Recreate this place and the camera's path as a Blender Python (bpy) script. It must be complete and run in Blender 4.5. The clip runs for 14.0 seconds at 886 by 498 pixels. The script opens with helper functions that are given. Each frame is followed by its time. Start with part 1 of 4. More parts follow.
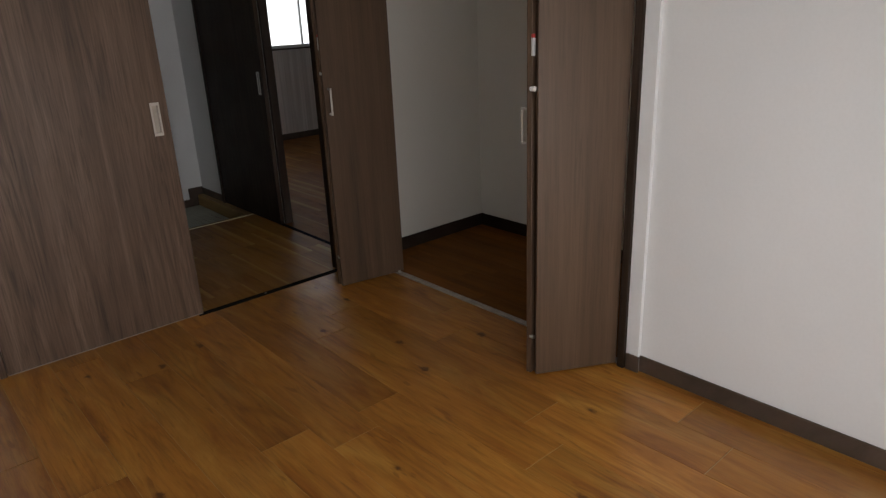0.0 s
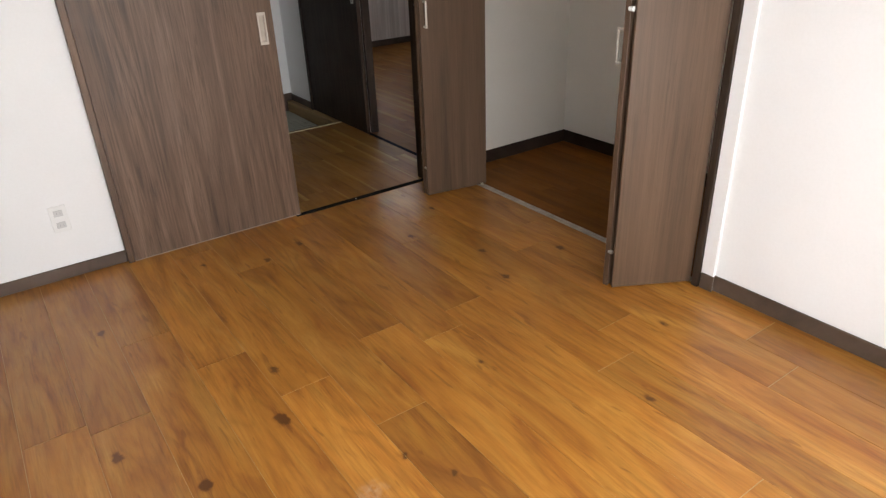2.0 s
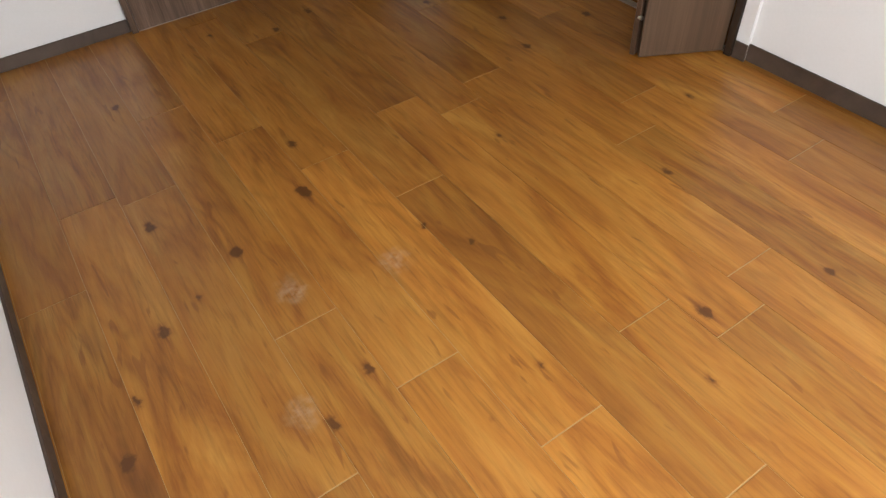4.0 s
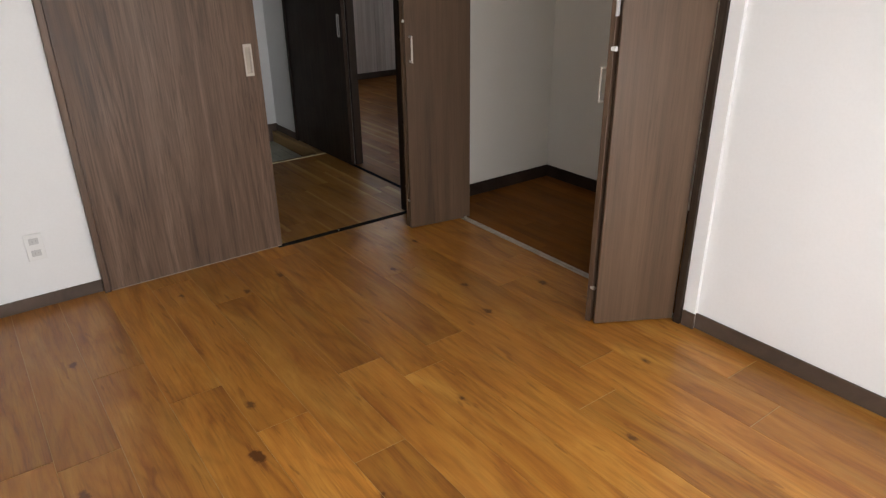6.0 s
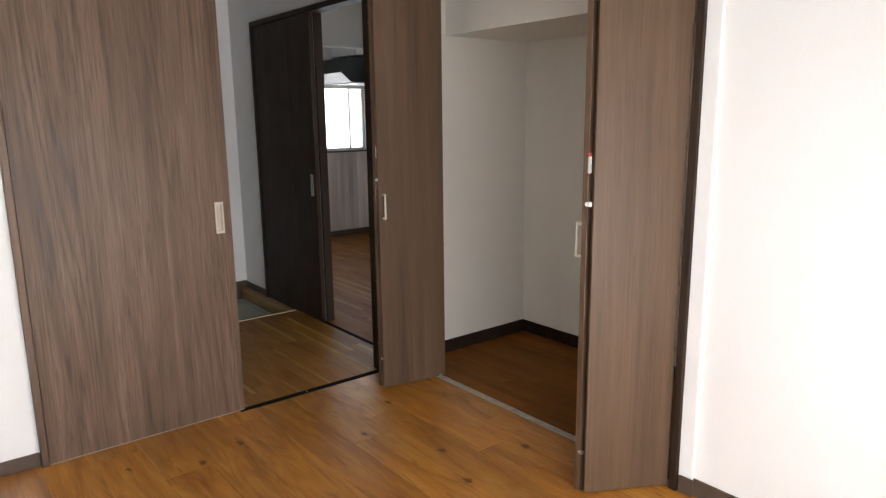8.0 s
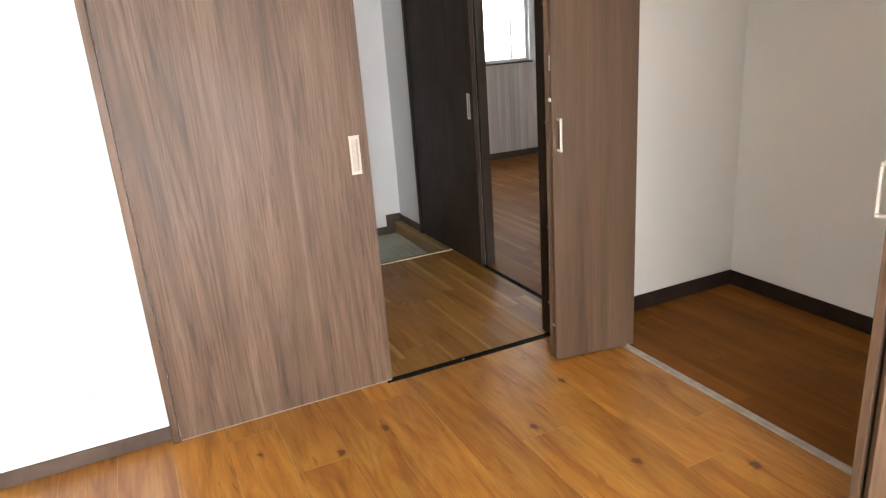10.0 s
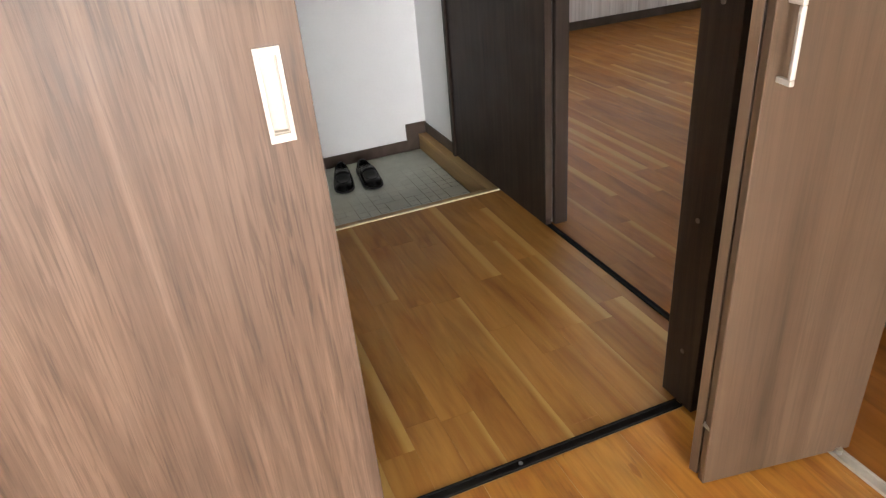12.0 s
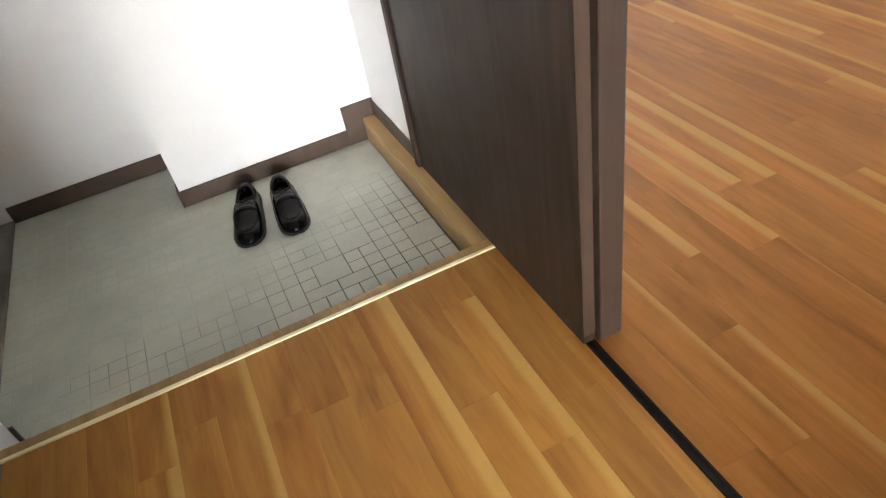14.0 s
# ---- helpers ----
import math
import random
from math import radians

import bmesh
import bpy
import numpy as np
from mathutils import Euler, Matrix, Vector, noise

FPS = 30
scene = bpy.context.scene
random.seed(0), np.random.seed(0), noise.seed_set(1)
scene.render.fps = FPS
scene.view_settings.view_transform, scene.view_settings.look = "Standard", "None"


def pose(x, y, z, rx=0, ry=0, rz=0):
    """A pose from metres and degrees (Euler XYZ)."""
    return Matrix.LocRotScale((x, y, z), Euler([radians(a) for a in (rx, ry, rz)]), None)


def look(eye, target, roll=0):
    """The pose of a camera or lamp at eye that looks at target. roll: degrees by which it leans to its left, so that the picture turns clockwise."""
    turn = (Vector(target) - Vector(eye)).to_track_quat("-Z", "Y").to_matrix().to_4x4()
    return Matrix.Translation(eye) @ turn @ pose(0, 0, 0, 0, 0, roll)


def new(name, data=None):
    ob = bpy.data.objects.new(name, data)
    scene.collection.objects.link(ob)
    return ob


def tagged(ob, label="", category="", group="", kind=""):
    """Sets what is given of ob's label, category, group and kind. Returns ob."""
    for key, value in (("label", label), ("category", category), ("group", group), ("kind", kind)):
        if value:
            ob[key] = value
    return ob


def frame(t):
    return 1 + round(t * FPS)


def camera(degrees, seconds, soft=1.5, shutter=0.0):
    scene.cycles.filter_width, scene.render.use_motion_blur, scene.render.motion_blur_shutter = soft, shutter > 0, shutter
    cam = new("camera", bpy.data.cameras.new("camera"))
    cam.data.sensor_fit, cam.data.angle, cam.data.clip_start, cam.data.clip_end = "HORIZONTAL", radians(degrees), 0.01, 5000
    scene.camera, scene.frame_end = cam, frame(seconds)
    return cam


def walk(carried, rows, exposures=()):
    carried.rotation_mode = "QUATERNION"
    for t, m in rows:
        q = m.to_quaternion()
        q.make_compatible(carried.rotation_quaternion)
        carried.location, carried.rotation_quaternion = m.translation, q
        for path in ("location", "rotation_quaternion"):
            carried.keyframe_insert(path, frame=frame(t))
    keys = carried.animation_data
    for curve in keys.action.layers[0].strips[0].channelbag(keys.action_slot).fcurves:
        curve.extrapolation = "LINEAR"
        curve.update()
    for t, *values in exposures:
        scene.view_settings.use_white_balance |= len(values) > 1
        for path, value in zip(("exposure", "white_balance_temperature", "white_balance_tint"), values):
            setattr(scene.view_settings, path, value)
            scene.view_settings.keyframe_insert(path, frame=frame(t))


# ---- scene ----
cam = camera(67.1, 14.0, soft=1.3)
PATH = [
    (0, (-1.08, -3.054, 1.364), (0.155, -1.634, 0.688), -2.5),
    (0.5, (-1.175, -3.096, 1.399), (0.053, -1.641, 0.786), -3.5),
    (1, (-1.208, -3.095, 1.415), (0.019, -1.642, 0.797), -1.2),
    (1.5, (-1.216, -3.107, 1.442), (-0.073, -1.618, 0.753), -1.2),
    (2, (-1.233, -3.124, 1.424), (-0.226, -1.653, 0.517), -2.3),
    (2.5, (-1.229, -3.12, 1.412), (-0.361, -1.745, 0.248), -3.0),
    (3, (-1.236, -3.113, 1.393), (-0.498, -1.875, 0.007), -3.9),
    (3.2, (-1.239, -3.109, 1.399), (-0.526, -1.917, -0.04), -4.0),
    (5.3, (-1.214, -3.124, 1.408), (-0.389, -1.862, 0.093), -3.3),
    (5.5, (-1.216, -3.11, 1.424), (-0.307, -1.794, 0.224), -2.1),
    (6, (-1.22, -3.111, 1.427), (-0.147, -1.638, 0.603), -0.8),
    (6.5, (-1.218, -3.123, 1.434), (-0.09, -1.558, 0.907), -0.3),
    (7, (-1.206, -3.117, 1.425), (-0.034, -1.543, 1.043), 0.2),
    (7.2, (-1.206, -3.100, 1.424), (-0.003, -1.544, 1.064), 0.4),
    (9.3, (-0.982, -2.693, 1.359), (0.169, -1.155, 0.802), -2.0),
    (9.5, (-0.95, -2.606, 1.36), (0.108, -1.02, 0.756), -1.9),
    (10, (-0.811, -2.385, 1.369), (-0.024, -0.652, 0.754), -4.2),
    (10.5, (-0.68, -2.072, 1.344), (0.091, -0.336, 0.717), -5.0),
    (11, (-0.518, -1.741, 1.304), (0.35, -0.097, 0.567), -4.5),
    (11.5, (-0.32, -1.374, 1.276), (0.329, 0.338, 0.47), -6.2),
    (12, (-0.178, -1.018, 1.226), (0.411, 0.627, 0.253), -5.3),
    (12.5, (-0.014, -0.689, 1.177), (0.552, 0.901, 0.103), -5.1),
    (13, (0.131, -0.373, 1.165), (0.547, 1.231, 0.044), -6.4),
    (13.5, (0.256, -0.068, 1.135), (0.687, 1.483, -0.053), -8.8),
    (14, (0.45, 0.195, 1.129), (0.923, 1.663, -0.145), -11.7),
]
EXPOSURES = [(0.0, -1.34), (0.4, -0.82), (1.0, -0.38), (1.5, -0.22), (2.0, -0.05), (3.0, -0.17), (3.2, -0.21), (5.3, -0.78), (5.6, -0.68), (6.0, -0.42), (6.5, -0.26), (7.2, -0.2), (9.3, 0.85), (11.0, 1.22), (12.0, 1.55), (12.5, 1.75), (13.0, 2.2), (14.0, 2.72)]
walk(cam, [(t, look(eye, target, roll)) for t, eye, target, roll in PATH], EXPOSURES)
LIGHT_A, LIGHT_B, LIGHT_C = 55.0, 0.4, 1.6

# ---- world and light ----
world = bpy.data.worlds.new("sky")
scene.world = world
world.use_nodes = True
wn = world.node_tree.nodes
sky = wn.new("ShaderNodeTexSky")
sky.sky_type, sky.sun_disc = "NISHITA", False
sky.sun_elevation, sky.sun_rotation = radians(74), radians(180)
world.node_tree.links.new(sky.outputs[0], wn["Background"].inputs[0])
wn["Background"].inputs[1].default_value = 0.08


def sun_light(strength, elevation, rotation):
    data = bpy.data.lights.new("sun", "SUN")
    data.energy, data.angle, data.color = strength, radians(12), (1, 0.96, 0.9)
    ob = new("sun", data)
    a, e = radians(rotation), radians(elevation)
    way = Vector((math.sin(a) * math.cos(e), math.cos(a) * math.cos(e), math.sin(e)))
    ob.matrix_world = look(tuple(way * 20), (0, 0, 0))


def window_light(name, eye, target, w, h, watts, colour):
    data = bpy.data.lights.new(name, "AREA")
    data.shape, data.size, data.size_y, data.energy, data.color = "RECTANGLE", w, h, watts, colour
    ob = new(name, data)
    ob.matrix_world = look(eye, target)


sun_light(0.6, 74, 180)
window_light("balcony_window_light", (-0.60, -3.60, 0.76), (-0.60, 0, 0.76), 1.7, 1.35, LIGHT_A, (0.98, 0.97, 0.985))
window_light("kitchen_window_light", (2.6, 4.2, 1.4), (2.6, 0, 0.9), 1.3, 0.72, LIGHT_B, (0.96, 0.98, 1.0))
window_light("dining_window_light", (4.69, 3.05, 1.42), (2.4, 3.9, 0.75), 1.25, 1.0, LIGHT_C, (0.98, 0.98, 1.0))


# ---- materials ----
def material(name):
    m = bpy.data.materials.new(name)
    m.use_nodes = True
    return m, m.node_tree.nodes, m.node_tree.links, m.node_tree.nodes["Principled BSDF"]


def ramp(nodes, stops):
    r = nodes.new("ShaderNodeValToRGB")
    e = r.color_ramp.elements
    while len(e) < len(stops):
        e.new(0.5)
    for el, (p, c) in zip(e, stops):
        el.position, el.color = p, (*c, 1)
    return r


def math_node(nodes, links, op, a, b=None, clamp=False):
    n = nodes.new("ShaderNodeMath")
    n.operation, n.use_clamp = op, clamp
    for i, v in enumerate((a, b)):
        if v is None:
            continue
        if isinstance(v, (int, float)):
            n.inputs[i].default_value = v
        else:
            links.new(v, n.inputs[i])
    return n.outputs[0]


def mix_colour(nodes, links, fac, a, b, blend="MIX"):
    n = nodes.new("ShaderNodeMix")
    n.data_type, n.blend_type = "RGBA", blend
    for i, v in ((0, fac), (6, a), (7, b)):
        if isinstance(v, (int, float)):
            n.inputs[i].default_value = v
        elif isinstance(v, tuple):
            n.inputs[i].default_value = (*v, 1)
        else:
            links.new(v, n.inputs[i])
    return n.outputs[2]


def noise_tex(nodes, links, vec, scale, detail=4, rough=0.55, distort=0.0):
    n = nodes.new("ShaderNodeTexNoise")
    n.inputs["Scale"].default_value, n.inputs["Detail"].default_value = scale, detail
    n.inputs["Roughness"].default_value, n.inputs["Distortion"].default_value = rough, distort
    links.new(vec, n.inputs["Vector"])
    return n.outputs[0]


def coords(nodes, links, scale, spread=0.0):
    """Object coordinates, shifted by the object's own random number, then scaled."""
    tc = nodes.new("ShaderNodeTexCoord")
    vec = tc.outputs["Object"]
    if spread:
        info = nodes.new("ShaderNodeObjectInfo")
        comb = nodes.new("ShaderNodeCombineXYZ")
        for i, k in enumerate((1.0, 2.7, 4.3)):
            links.new(math_node(nodes, links, "MULTIPLY", info.outputs["Random"], spread * k), comb.inputs[i])
        add = nodes.new("ShaderNodeVectorMath")
        add.operation = "ADD"
        links.new(vec, add.inputs[0]), links.new(comb.outputs[0], add.inputs[1])
        vec = add.outputs[0]
    mp = nodes.new("ShaderNodeMapping")
    mp.inputs["Scale"].default_value = scale
    links.new(vec, mp.inputs["Vector"])
    return mp.outputs[0]


def add_bump(nodes, links, shader, height, strength, distance=0.002):
    b = nodes.new("ShaderNodeBump")
    b.inputs["Strength"].default_value, b.inputs["Distance"].default_value = strength, distance
    links.new(height, b.inputs["Height"])
    links.new(b.outputs[0], shader.inputs["Normal"])


def wood(name, dark, mid, light, along, freq, stretch, rough=0.4, vary=0.2, spread=7.0, sap=None, streak=0.35, fine=60.0, bump=0.08, distort=1.2, coat=0.0, veins=None, ripple=0.0, gloss=0.35):
    """Printed or planed wood: long figure, fine pores, optional pale sapwood edges."""
    m, n, l, p = material(name)
    s = [1.0, 1.0, 1.0]
    s["xyz".index(along)] = 1.0 / stretch
    vec = coords(n, l, tuple(s), spread)
    figure = noise_tex(n, l, vec, freq, 5, 0.6, distort)
    base = ramp(n, [(0.30, dark), (0.5, mid), (0.72, light)])
    l.new(figure, base.inputs[0])
    col = base.outputs[0]
    s2 = list(s)
    s2["xyz".index(along)] = 1.0 / (stretch * 2.5)
    fvec = coords(n, l, tuple(s2), spread)
    pores = noise_tex(n, l, fvec, fine, 3, 0.7, 0.3)
    pr = ramp(n, [(0.32, (0.45, 0.42, 0.4)), (0.55, (1, 1, 1))])
    l.new(pores, pr.inputs[0])
    col = mix_colour(n, l, streak, col, pr.outputs[0], "MULTIPLY")
    big = noise_tex(n, l, coords(n, l, tuple(1 if v == 1 else 0.35 for v in s), spread), 2.2, 2)
    br = ramp(n, [(0.3, (0.8, 0.78, 0.76)), (0.7, (1.15, 1.15, 1.15))])
    l.new(big, br.inputs[0])
    col = mix_colour(n, l, 0.6, col, br.outputs[0], "MULTIPLY")
    if ripple:
        rv = coords(n, l, tuple(1 if v == 1 else 0.045 for v in s), spread)
        waves = ramp(n, [(0.38, (0.38, 0.34, 0.31)), (0.47, (0.92, 0.91, 0.90)), (0.58, (1.0, 1.0, 1.0)), (0.7, (1.18, 1.16, 1.14))])
        l.new(noise_tex(n, l, rv, 105.0, 3, 0.55, 1.1), waves.inputs[0])
        zone = ramp(n, [(0.40, (0.4, 0.4, 0.4)), (0.6, (1, 1, 1))])
        l.new(noise_tex(n, l, coords(n, l, tuple(1 if v == 1 else 0.3 for v in s), spread + 0.7), 5.0, 2), zone.inputs[0])
        col = mix_colour(n, l, math_node(n, l, "MULTIPLY", zone.outputs[0], ripple), col, waves.outputs[0], "MULTIPLY")
    if veins:
        cells = noise_tex(n, l, coords(n, l, tuple(1 if v == 1 else veins[3] for v in s), spread), veins[0], 1.5, 0.45, 0.4)
        rings = math_node(n, l, "SINE", math_node(n, l, "MULTIPLY", cells, veins[2] * 6.283))
        wr = ramp(n, [(0.0, (0.45, 0.42, 0.40)), (0.3, (0.93, 0.92, 0.91)), (0.75, (1, 1, 1)), (1.0, (1.16, 1.15, 1.13))])
        l.new(math_node(n, l, "ADD", math_node(n, l, "MULTIPLY", rings, 0.5), 0.5), wr.inputs[0])
        patch = ramp(n, [(0.42, (0, 0, 0)), (0.62, (1, 1, 1))])
        l.new(noise_tex(n, l, coords(n, l, tuple(1 if v == 1 else v * 2.5 for v in s), spread + 1.3), 4.0, 2), patch.inputs[0])
        col = mix_colour(n, l, math_node(n, l, "MULTIPLY", patch.outputs[0], veins[1]), col, wr.outputs[0], "MULTIPLY")
    if sap:
        tc = n.new("ShaderNodeTexCoord")
        sep = n.new("ShaderNodeSeparateXYZ")
        l.new(tc.outputs["Object"], sep.inputs[0])
        wob = noise_tex(n, l, vec, 3.0, 2)
        edge = math_node(n, l, "ADD", sep.outputs[0], math_node(n, l, "MULTIPLY", wob, 0.02))
        info = n.new("ShaderNodeObjectInfo")
        width = ramp(n, [(0.0, (0.0, 0, 0)), (0.55, (0, 0, 0)), (0.6, (0.4, 0.4, 0.4)), (1.0, (1, 1, 1))])
        l.new(info.outputs["Random"], width.inputs[0])
        limit = math_node(n, l, "SUBTRACT", sap[1] + 0.01, math_node(n, l, "MULTIPLY", width.outputs[0], sap[2]))
        mask = math_node(n, l, "MULTIPLY", math_node(n, l, "SUBTRACT", edge, limit), 65.0, True)
        sapc = mix_colour(n, l, 0.35, sap[0], col, "MULTIPLY")
        col = mix_colour(n, l, mask, col, mix_colour(n, l, 0.78, col, sapc))
    if vary:
        info = n.new("ShaderNodeObjectInfo")
        hsv = n.new("ShaderNodeHueSaturation")
        l.new(math_node(n, l, "ADD", math_node(n, l, "MULTIPLY", info.outputs["Random"], vary), 1 - vary / 2), hsv.inputs["Value"])
        l.new(col, hsv.inputs["Color"])
        col = hsv.outputs[0]
    l.new(col, p.inputs["Base Color"])
    rr = math_node(n, l, "ADD", math_node(n, l, "MULTIPLY", pores, 0.16), rough - 0.08)
    smear = noise_tex(n, l, coords(n, l, (1, 1, 1)), 5.0, 3)
    l.new(math_node(n, l, "ADD", rr, math_node(n, l, "MULTIPLY", math_node(n, l, "SUBTRACT", smear, 0.5), 0.25)), p.inputs["Roughness"])
    p.inputs["Coat Weight"].default_value, p.inputs["Specular IOR Level"].default_value = coat, gloss
    p.inputs["Coat Roughness"].default_value = 0.25
    add_bump(n, l, p, pores, bump)
    return m


def plain(name, colour, rough=0.5, metal=0.0, vary=0.12, scale=6.0, grain=90.0, bump=0.05, stretch=(1, 1, 1)):
    """A painted, moulded or metal surface with faint wear at two scales."""
    m, n, l, p = material(name)
    vec = coords(n, l, stretch)
    a, b = noise_tex(n, l, vec, scale, 4), noise_tex(n, l, vec, grain, 3)
    r = ramp(n, [(0.3, tuple(c * (1 - vary) for c in colour)), (0.7, tuple(min(1, c * (1 + vary * 0.5)) for c in colour))])
    l.new(a, r.inputs[0])
    l.new(r.outputs[0], p.inputs["Base Color"])
    l.new(math_node(n, l, "ADD", math_node(n, l, "MULTIPLY", a, 0.16), rough - 0.08), p.inputs["Roughness"])
    p.inputs["Metallic"].default_value = metal
    add_bump(n, l, p, b, bump, 0.001)
    return m


def wallpaper(name, colour):
    m, n, l, p = material(name)
    vec = coords(n, l, (1, 1, 1))
    fine, weave, soil = noise_tex(n, l, vec, 260, 3, 0.7), noise_tex(n, l, vec, 90, 2), noise_tex(n, l, vec, 1.7, 4)
    r = ramp(n, [(0.25, tuple(c * 0.94 for c in colour)), (0.75, colour)])
    l.new(soil, r.inputs[0])
    f = ramp(n, [(0.3, (0.95, 0.95, 0.945)), (0.6, (1, 1, 1))])
    l.new(weave, f.inputs[0])
    l.new(mix_colour(n, l, 0.35, r.outputs[0], f.outputs[0], "MULTIPLY"), p.inputs["Base Color"])
    p.inputs["Roughness"].default_value = 0.85
    add_bump(n, l, p, fine, 0.12, 0.0015)
    return m


OAK = wood("amber_oak_plank", (0.26, 0.090, 0.011), (0.39, 0.160, 0.023), (0.475, 0.236, 0.044), "y", 9.0, 6.0, rough=0.42, vary=0.34, streak=0.3, fine=70, coat=0.42, veins=(9.0, 0.3, 8.0, 0.13), ripple=0.3)


# dark knots of the bedroom floor: x, y, radius
KNOTS = [(-0.654, -1.200, 12), (-0.737, -1.457, 19), (-1.201, -1.315, 15), (-1.022, -1.581, 15), (-0.436, -1.976, 9), (-0.104, -2.552, 15), (-1.296, -1.750, 15),
         (-0.516, -1.828, 9), (0.272, -2.657, 11), (-0.254, -2.699, 8), (-1.485, -2.078, 17), (-1.102, -0.557, 12), (-0.907, -2.180, 12), (-1.054, -2.268, 12),
         (-1.178, -1.690, 7), (-1.420, -1.922, 10), (0.406, -1.200, 13), (-0.158, -0.320, 13), (0.582, -0.382, 12), (-0.348, -0.388, 11), (0.480, -0.945, 12),
         (0.778, -1.152, 14), (-0.054, -1.612, 9), (0.249, -2.100, 10), (0.307, -0.602, 13), (-0.554, -2.427, 7), (0.633, -1.853, 9), (-0.601, -0.246, 9)]
SMEARS = [(-0.950, -1.826, 55), (-0.657, -1.906, 50), (-1.098, -2.192, 45)]


def floor_marks(mat):
    """Dark knots with drawn-out tails and three pale scuffs, over all the boards alike."""
    n, l = mat.node_tree.nodes, mat.node_tree.links
    p = n["Principled BSDF"]
    col = p.inputs["Base Color"].links[0].from_socket
    tc = n.new("ShaderNodeTexCoord")
    tc.name = "whole_floor_coordinates"

    def warped(amount, scale, stretch):
        wob = n.new("ShaderNodeTexNoise")
        wob.inputs["Scale"].default_value, wob.inputs["Detail"].default_value = scale, 3
        l.new(tc.outputs["Object"], wob.inputs["Vector"])
        off = n.new("ShaderNodeVectorMath")
        off.operation = "MULTIPLY_ADD"
        off.inputs[1].default_value = (amount, amount, 0)
        l.new(wob.outputs[1], off.inputs[0]), l.new(tc.outputs["Object"], off.inputs[2])
        sc = n.new("ShaderNodeVectorMath")
        sc.operation = "MULTIPLY_ADD"
        sc.inputs[1].default_value = (stretch[0], stretch[1], 0)
        sc.inputs[2].default_value = (-amount / 2 * stretch[0], -amount / 2 * stretch[1], 0)
        l.new(off.outputs[0], sc.inputs[0])
        return sc.outputs[0]

    def nearest(vec, spots, stretch, grow):
        """How deep the point lies inside the nearest spot, in metres."""
        best = None
        for x, y, r in spots:
            d = n.new("ShaderNodeVectorMath")
            d.operation = "DISTANCE"
            d.inputs[1].default_value = (x * stretch[0], y * stretch[1], 0)
            l.new(vec, d.inputs[0])
            inside = math_node(n, l, "SUBTRACT", r * 0.001 * grow, d.outputs["Value"])
            best = inside if best is None else math_node(n, l, "MAXIMUM", best, inside)
        return best

    tail = (1.3, 0.16)
    deep = nearest(warped(0.014, 16, tail), KNOTS, tail, 1.0)
    grain = ramp(n, [(0.42, (0, 0, 0)), (0.58, (1, 1, 1))])
    l.new(noise_tex(n, l, coords(n, l, (1, 0.08, 1), 7.0), 160, 2), grain.inputs[0])
    fac = math_node(n, l, "MULTIPLY", math_node(n, l, "MULTIPLY", deep, 90.0, True), grain.outputs[0])
    col = mix_colour(n, l, math_node(n, l, "MULTIPLY", fac, 0.75), col, (0.14, 0.046, 0.008))
    oval = (1.0, 0.62)
    deep = nearest(warped(0.034, 38, oval), KNOTS, oval, 1.15)
    halo = math_node(n, l, "MULTIPLY", math_node(n, l, "ADD", deep, 0.010), 70.0, True)
    col = mix_colour(n, l, math_node(n, l, "MULTIPLY", halo, 0.45), col, (0.20, 0.070, 0.010))
    core = math_node(n, l, "MULTIPLY", math_node(n, l, "ADD", deep, 0.001), 140.0, True)
    col = mix_colour(n, l, math_node(n, l, "MULTIPLY", core, 0.85), col, (0.085, 0.026, 0.005))
    fleck = ramp(n, [(0.66, (0, 0, 0)), (0.71, (1, 1, 1))])
    l.new(noise_tex(n, l, coords(n, l, (1, 0.16, 1), 5.0), 34, 2, 0.5, 0.6), fleck.inputs[0])
    col = mix_colour(n, l, math_node(n, l, "MULTIPLY", fleck.outputs[0], 0.5), col, (0.16, 0.055, 0.010))
    even = (1.0, 0.8)
    pale = math_node(n, l, "MULTIPLY", nearest(warped(0.10, 11, even), SMEARS, even, 1.0), 22.0, True)
    grit = ramp(n, [(0.35, (0, 0, 0)), (0.7, (1, 1, 1))])
    l.new(noise_tex(n, l, tc.outputs["Object"], 40.0, 4), grit.inputs[0])
    l.new(mix_colour(n, l, math_node(n, l, "MULTIPLY", math_node(n, l, "MULTIPLY", pale, grit.outputs[0]), 0.45), col, (0.60, 0.48, 0.36)), p.inputs["Base Color"])


floor_marks(OAK)
HALL_OAK = wood("hall_floorboard", (0.24, 0.095, 0.018), (0.342, 0.158, 0.034), (0.408, 0.204, 0.048), "y", 9.0, 8.0, rough=0.48, vary=0.12, sap=((0.60, 0.40, 0.12), 0.046, 0.046), streak=0.2, coat=0.0, gloss=0.2, veins=(10.0, 0.25, 5.0, 0.16), ripple=0.12)
# hall boards repeated for the dining room, its dimmer light put into the colour
SHADED_ROOM_OAK = wood("shaded_dining_floorboard", (0.185, 0.066, 0.014), (0.245, 0.096, 0.021), (0.29, 0.124, 0.029), "y", 9.0, 8.0, rough=0.52, vary=0.14, sap=((0.42, 0.24, 0.07), 0.046, 0.044), streak=0.2, coat=0.0, gloss=0.06, veins=(10.0, 0.25, 5.0, 0.16), ripple=0.12)
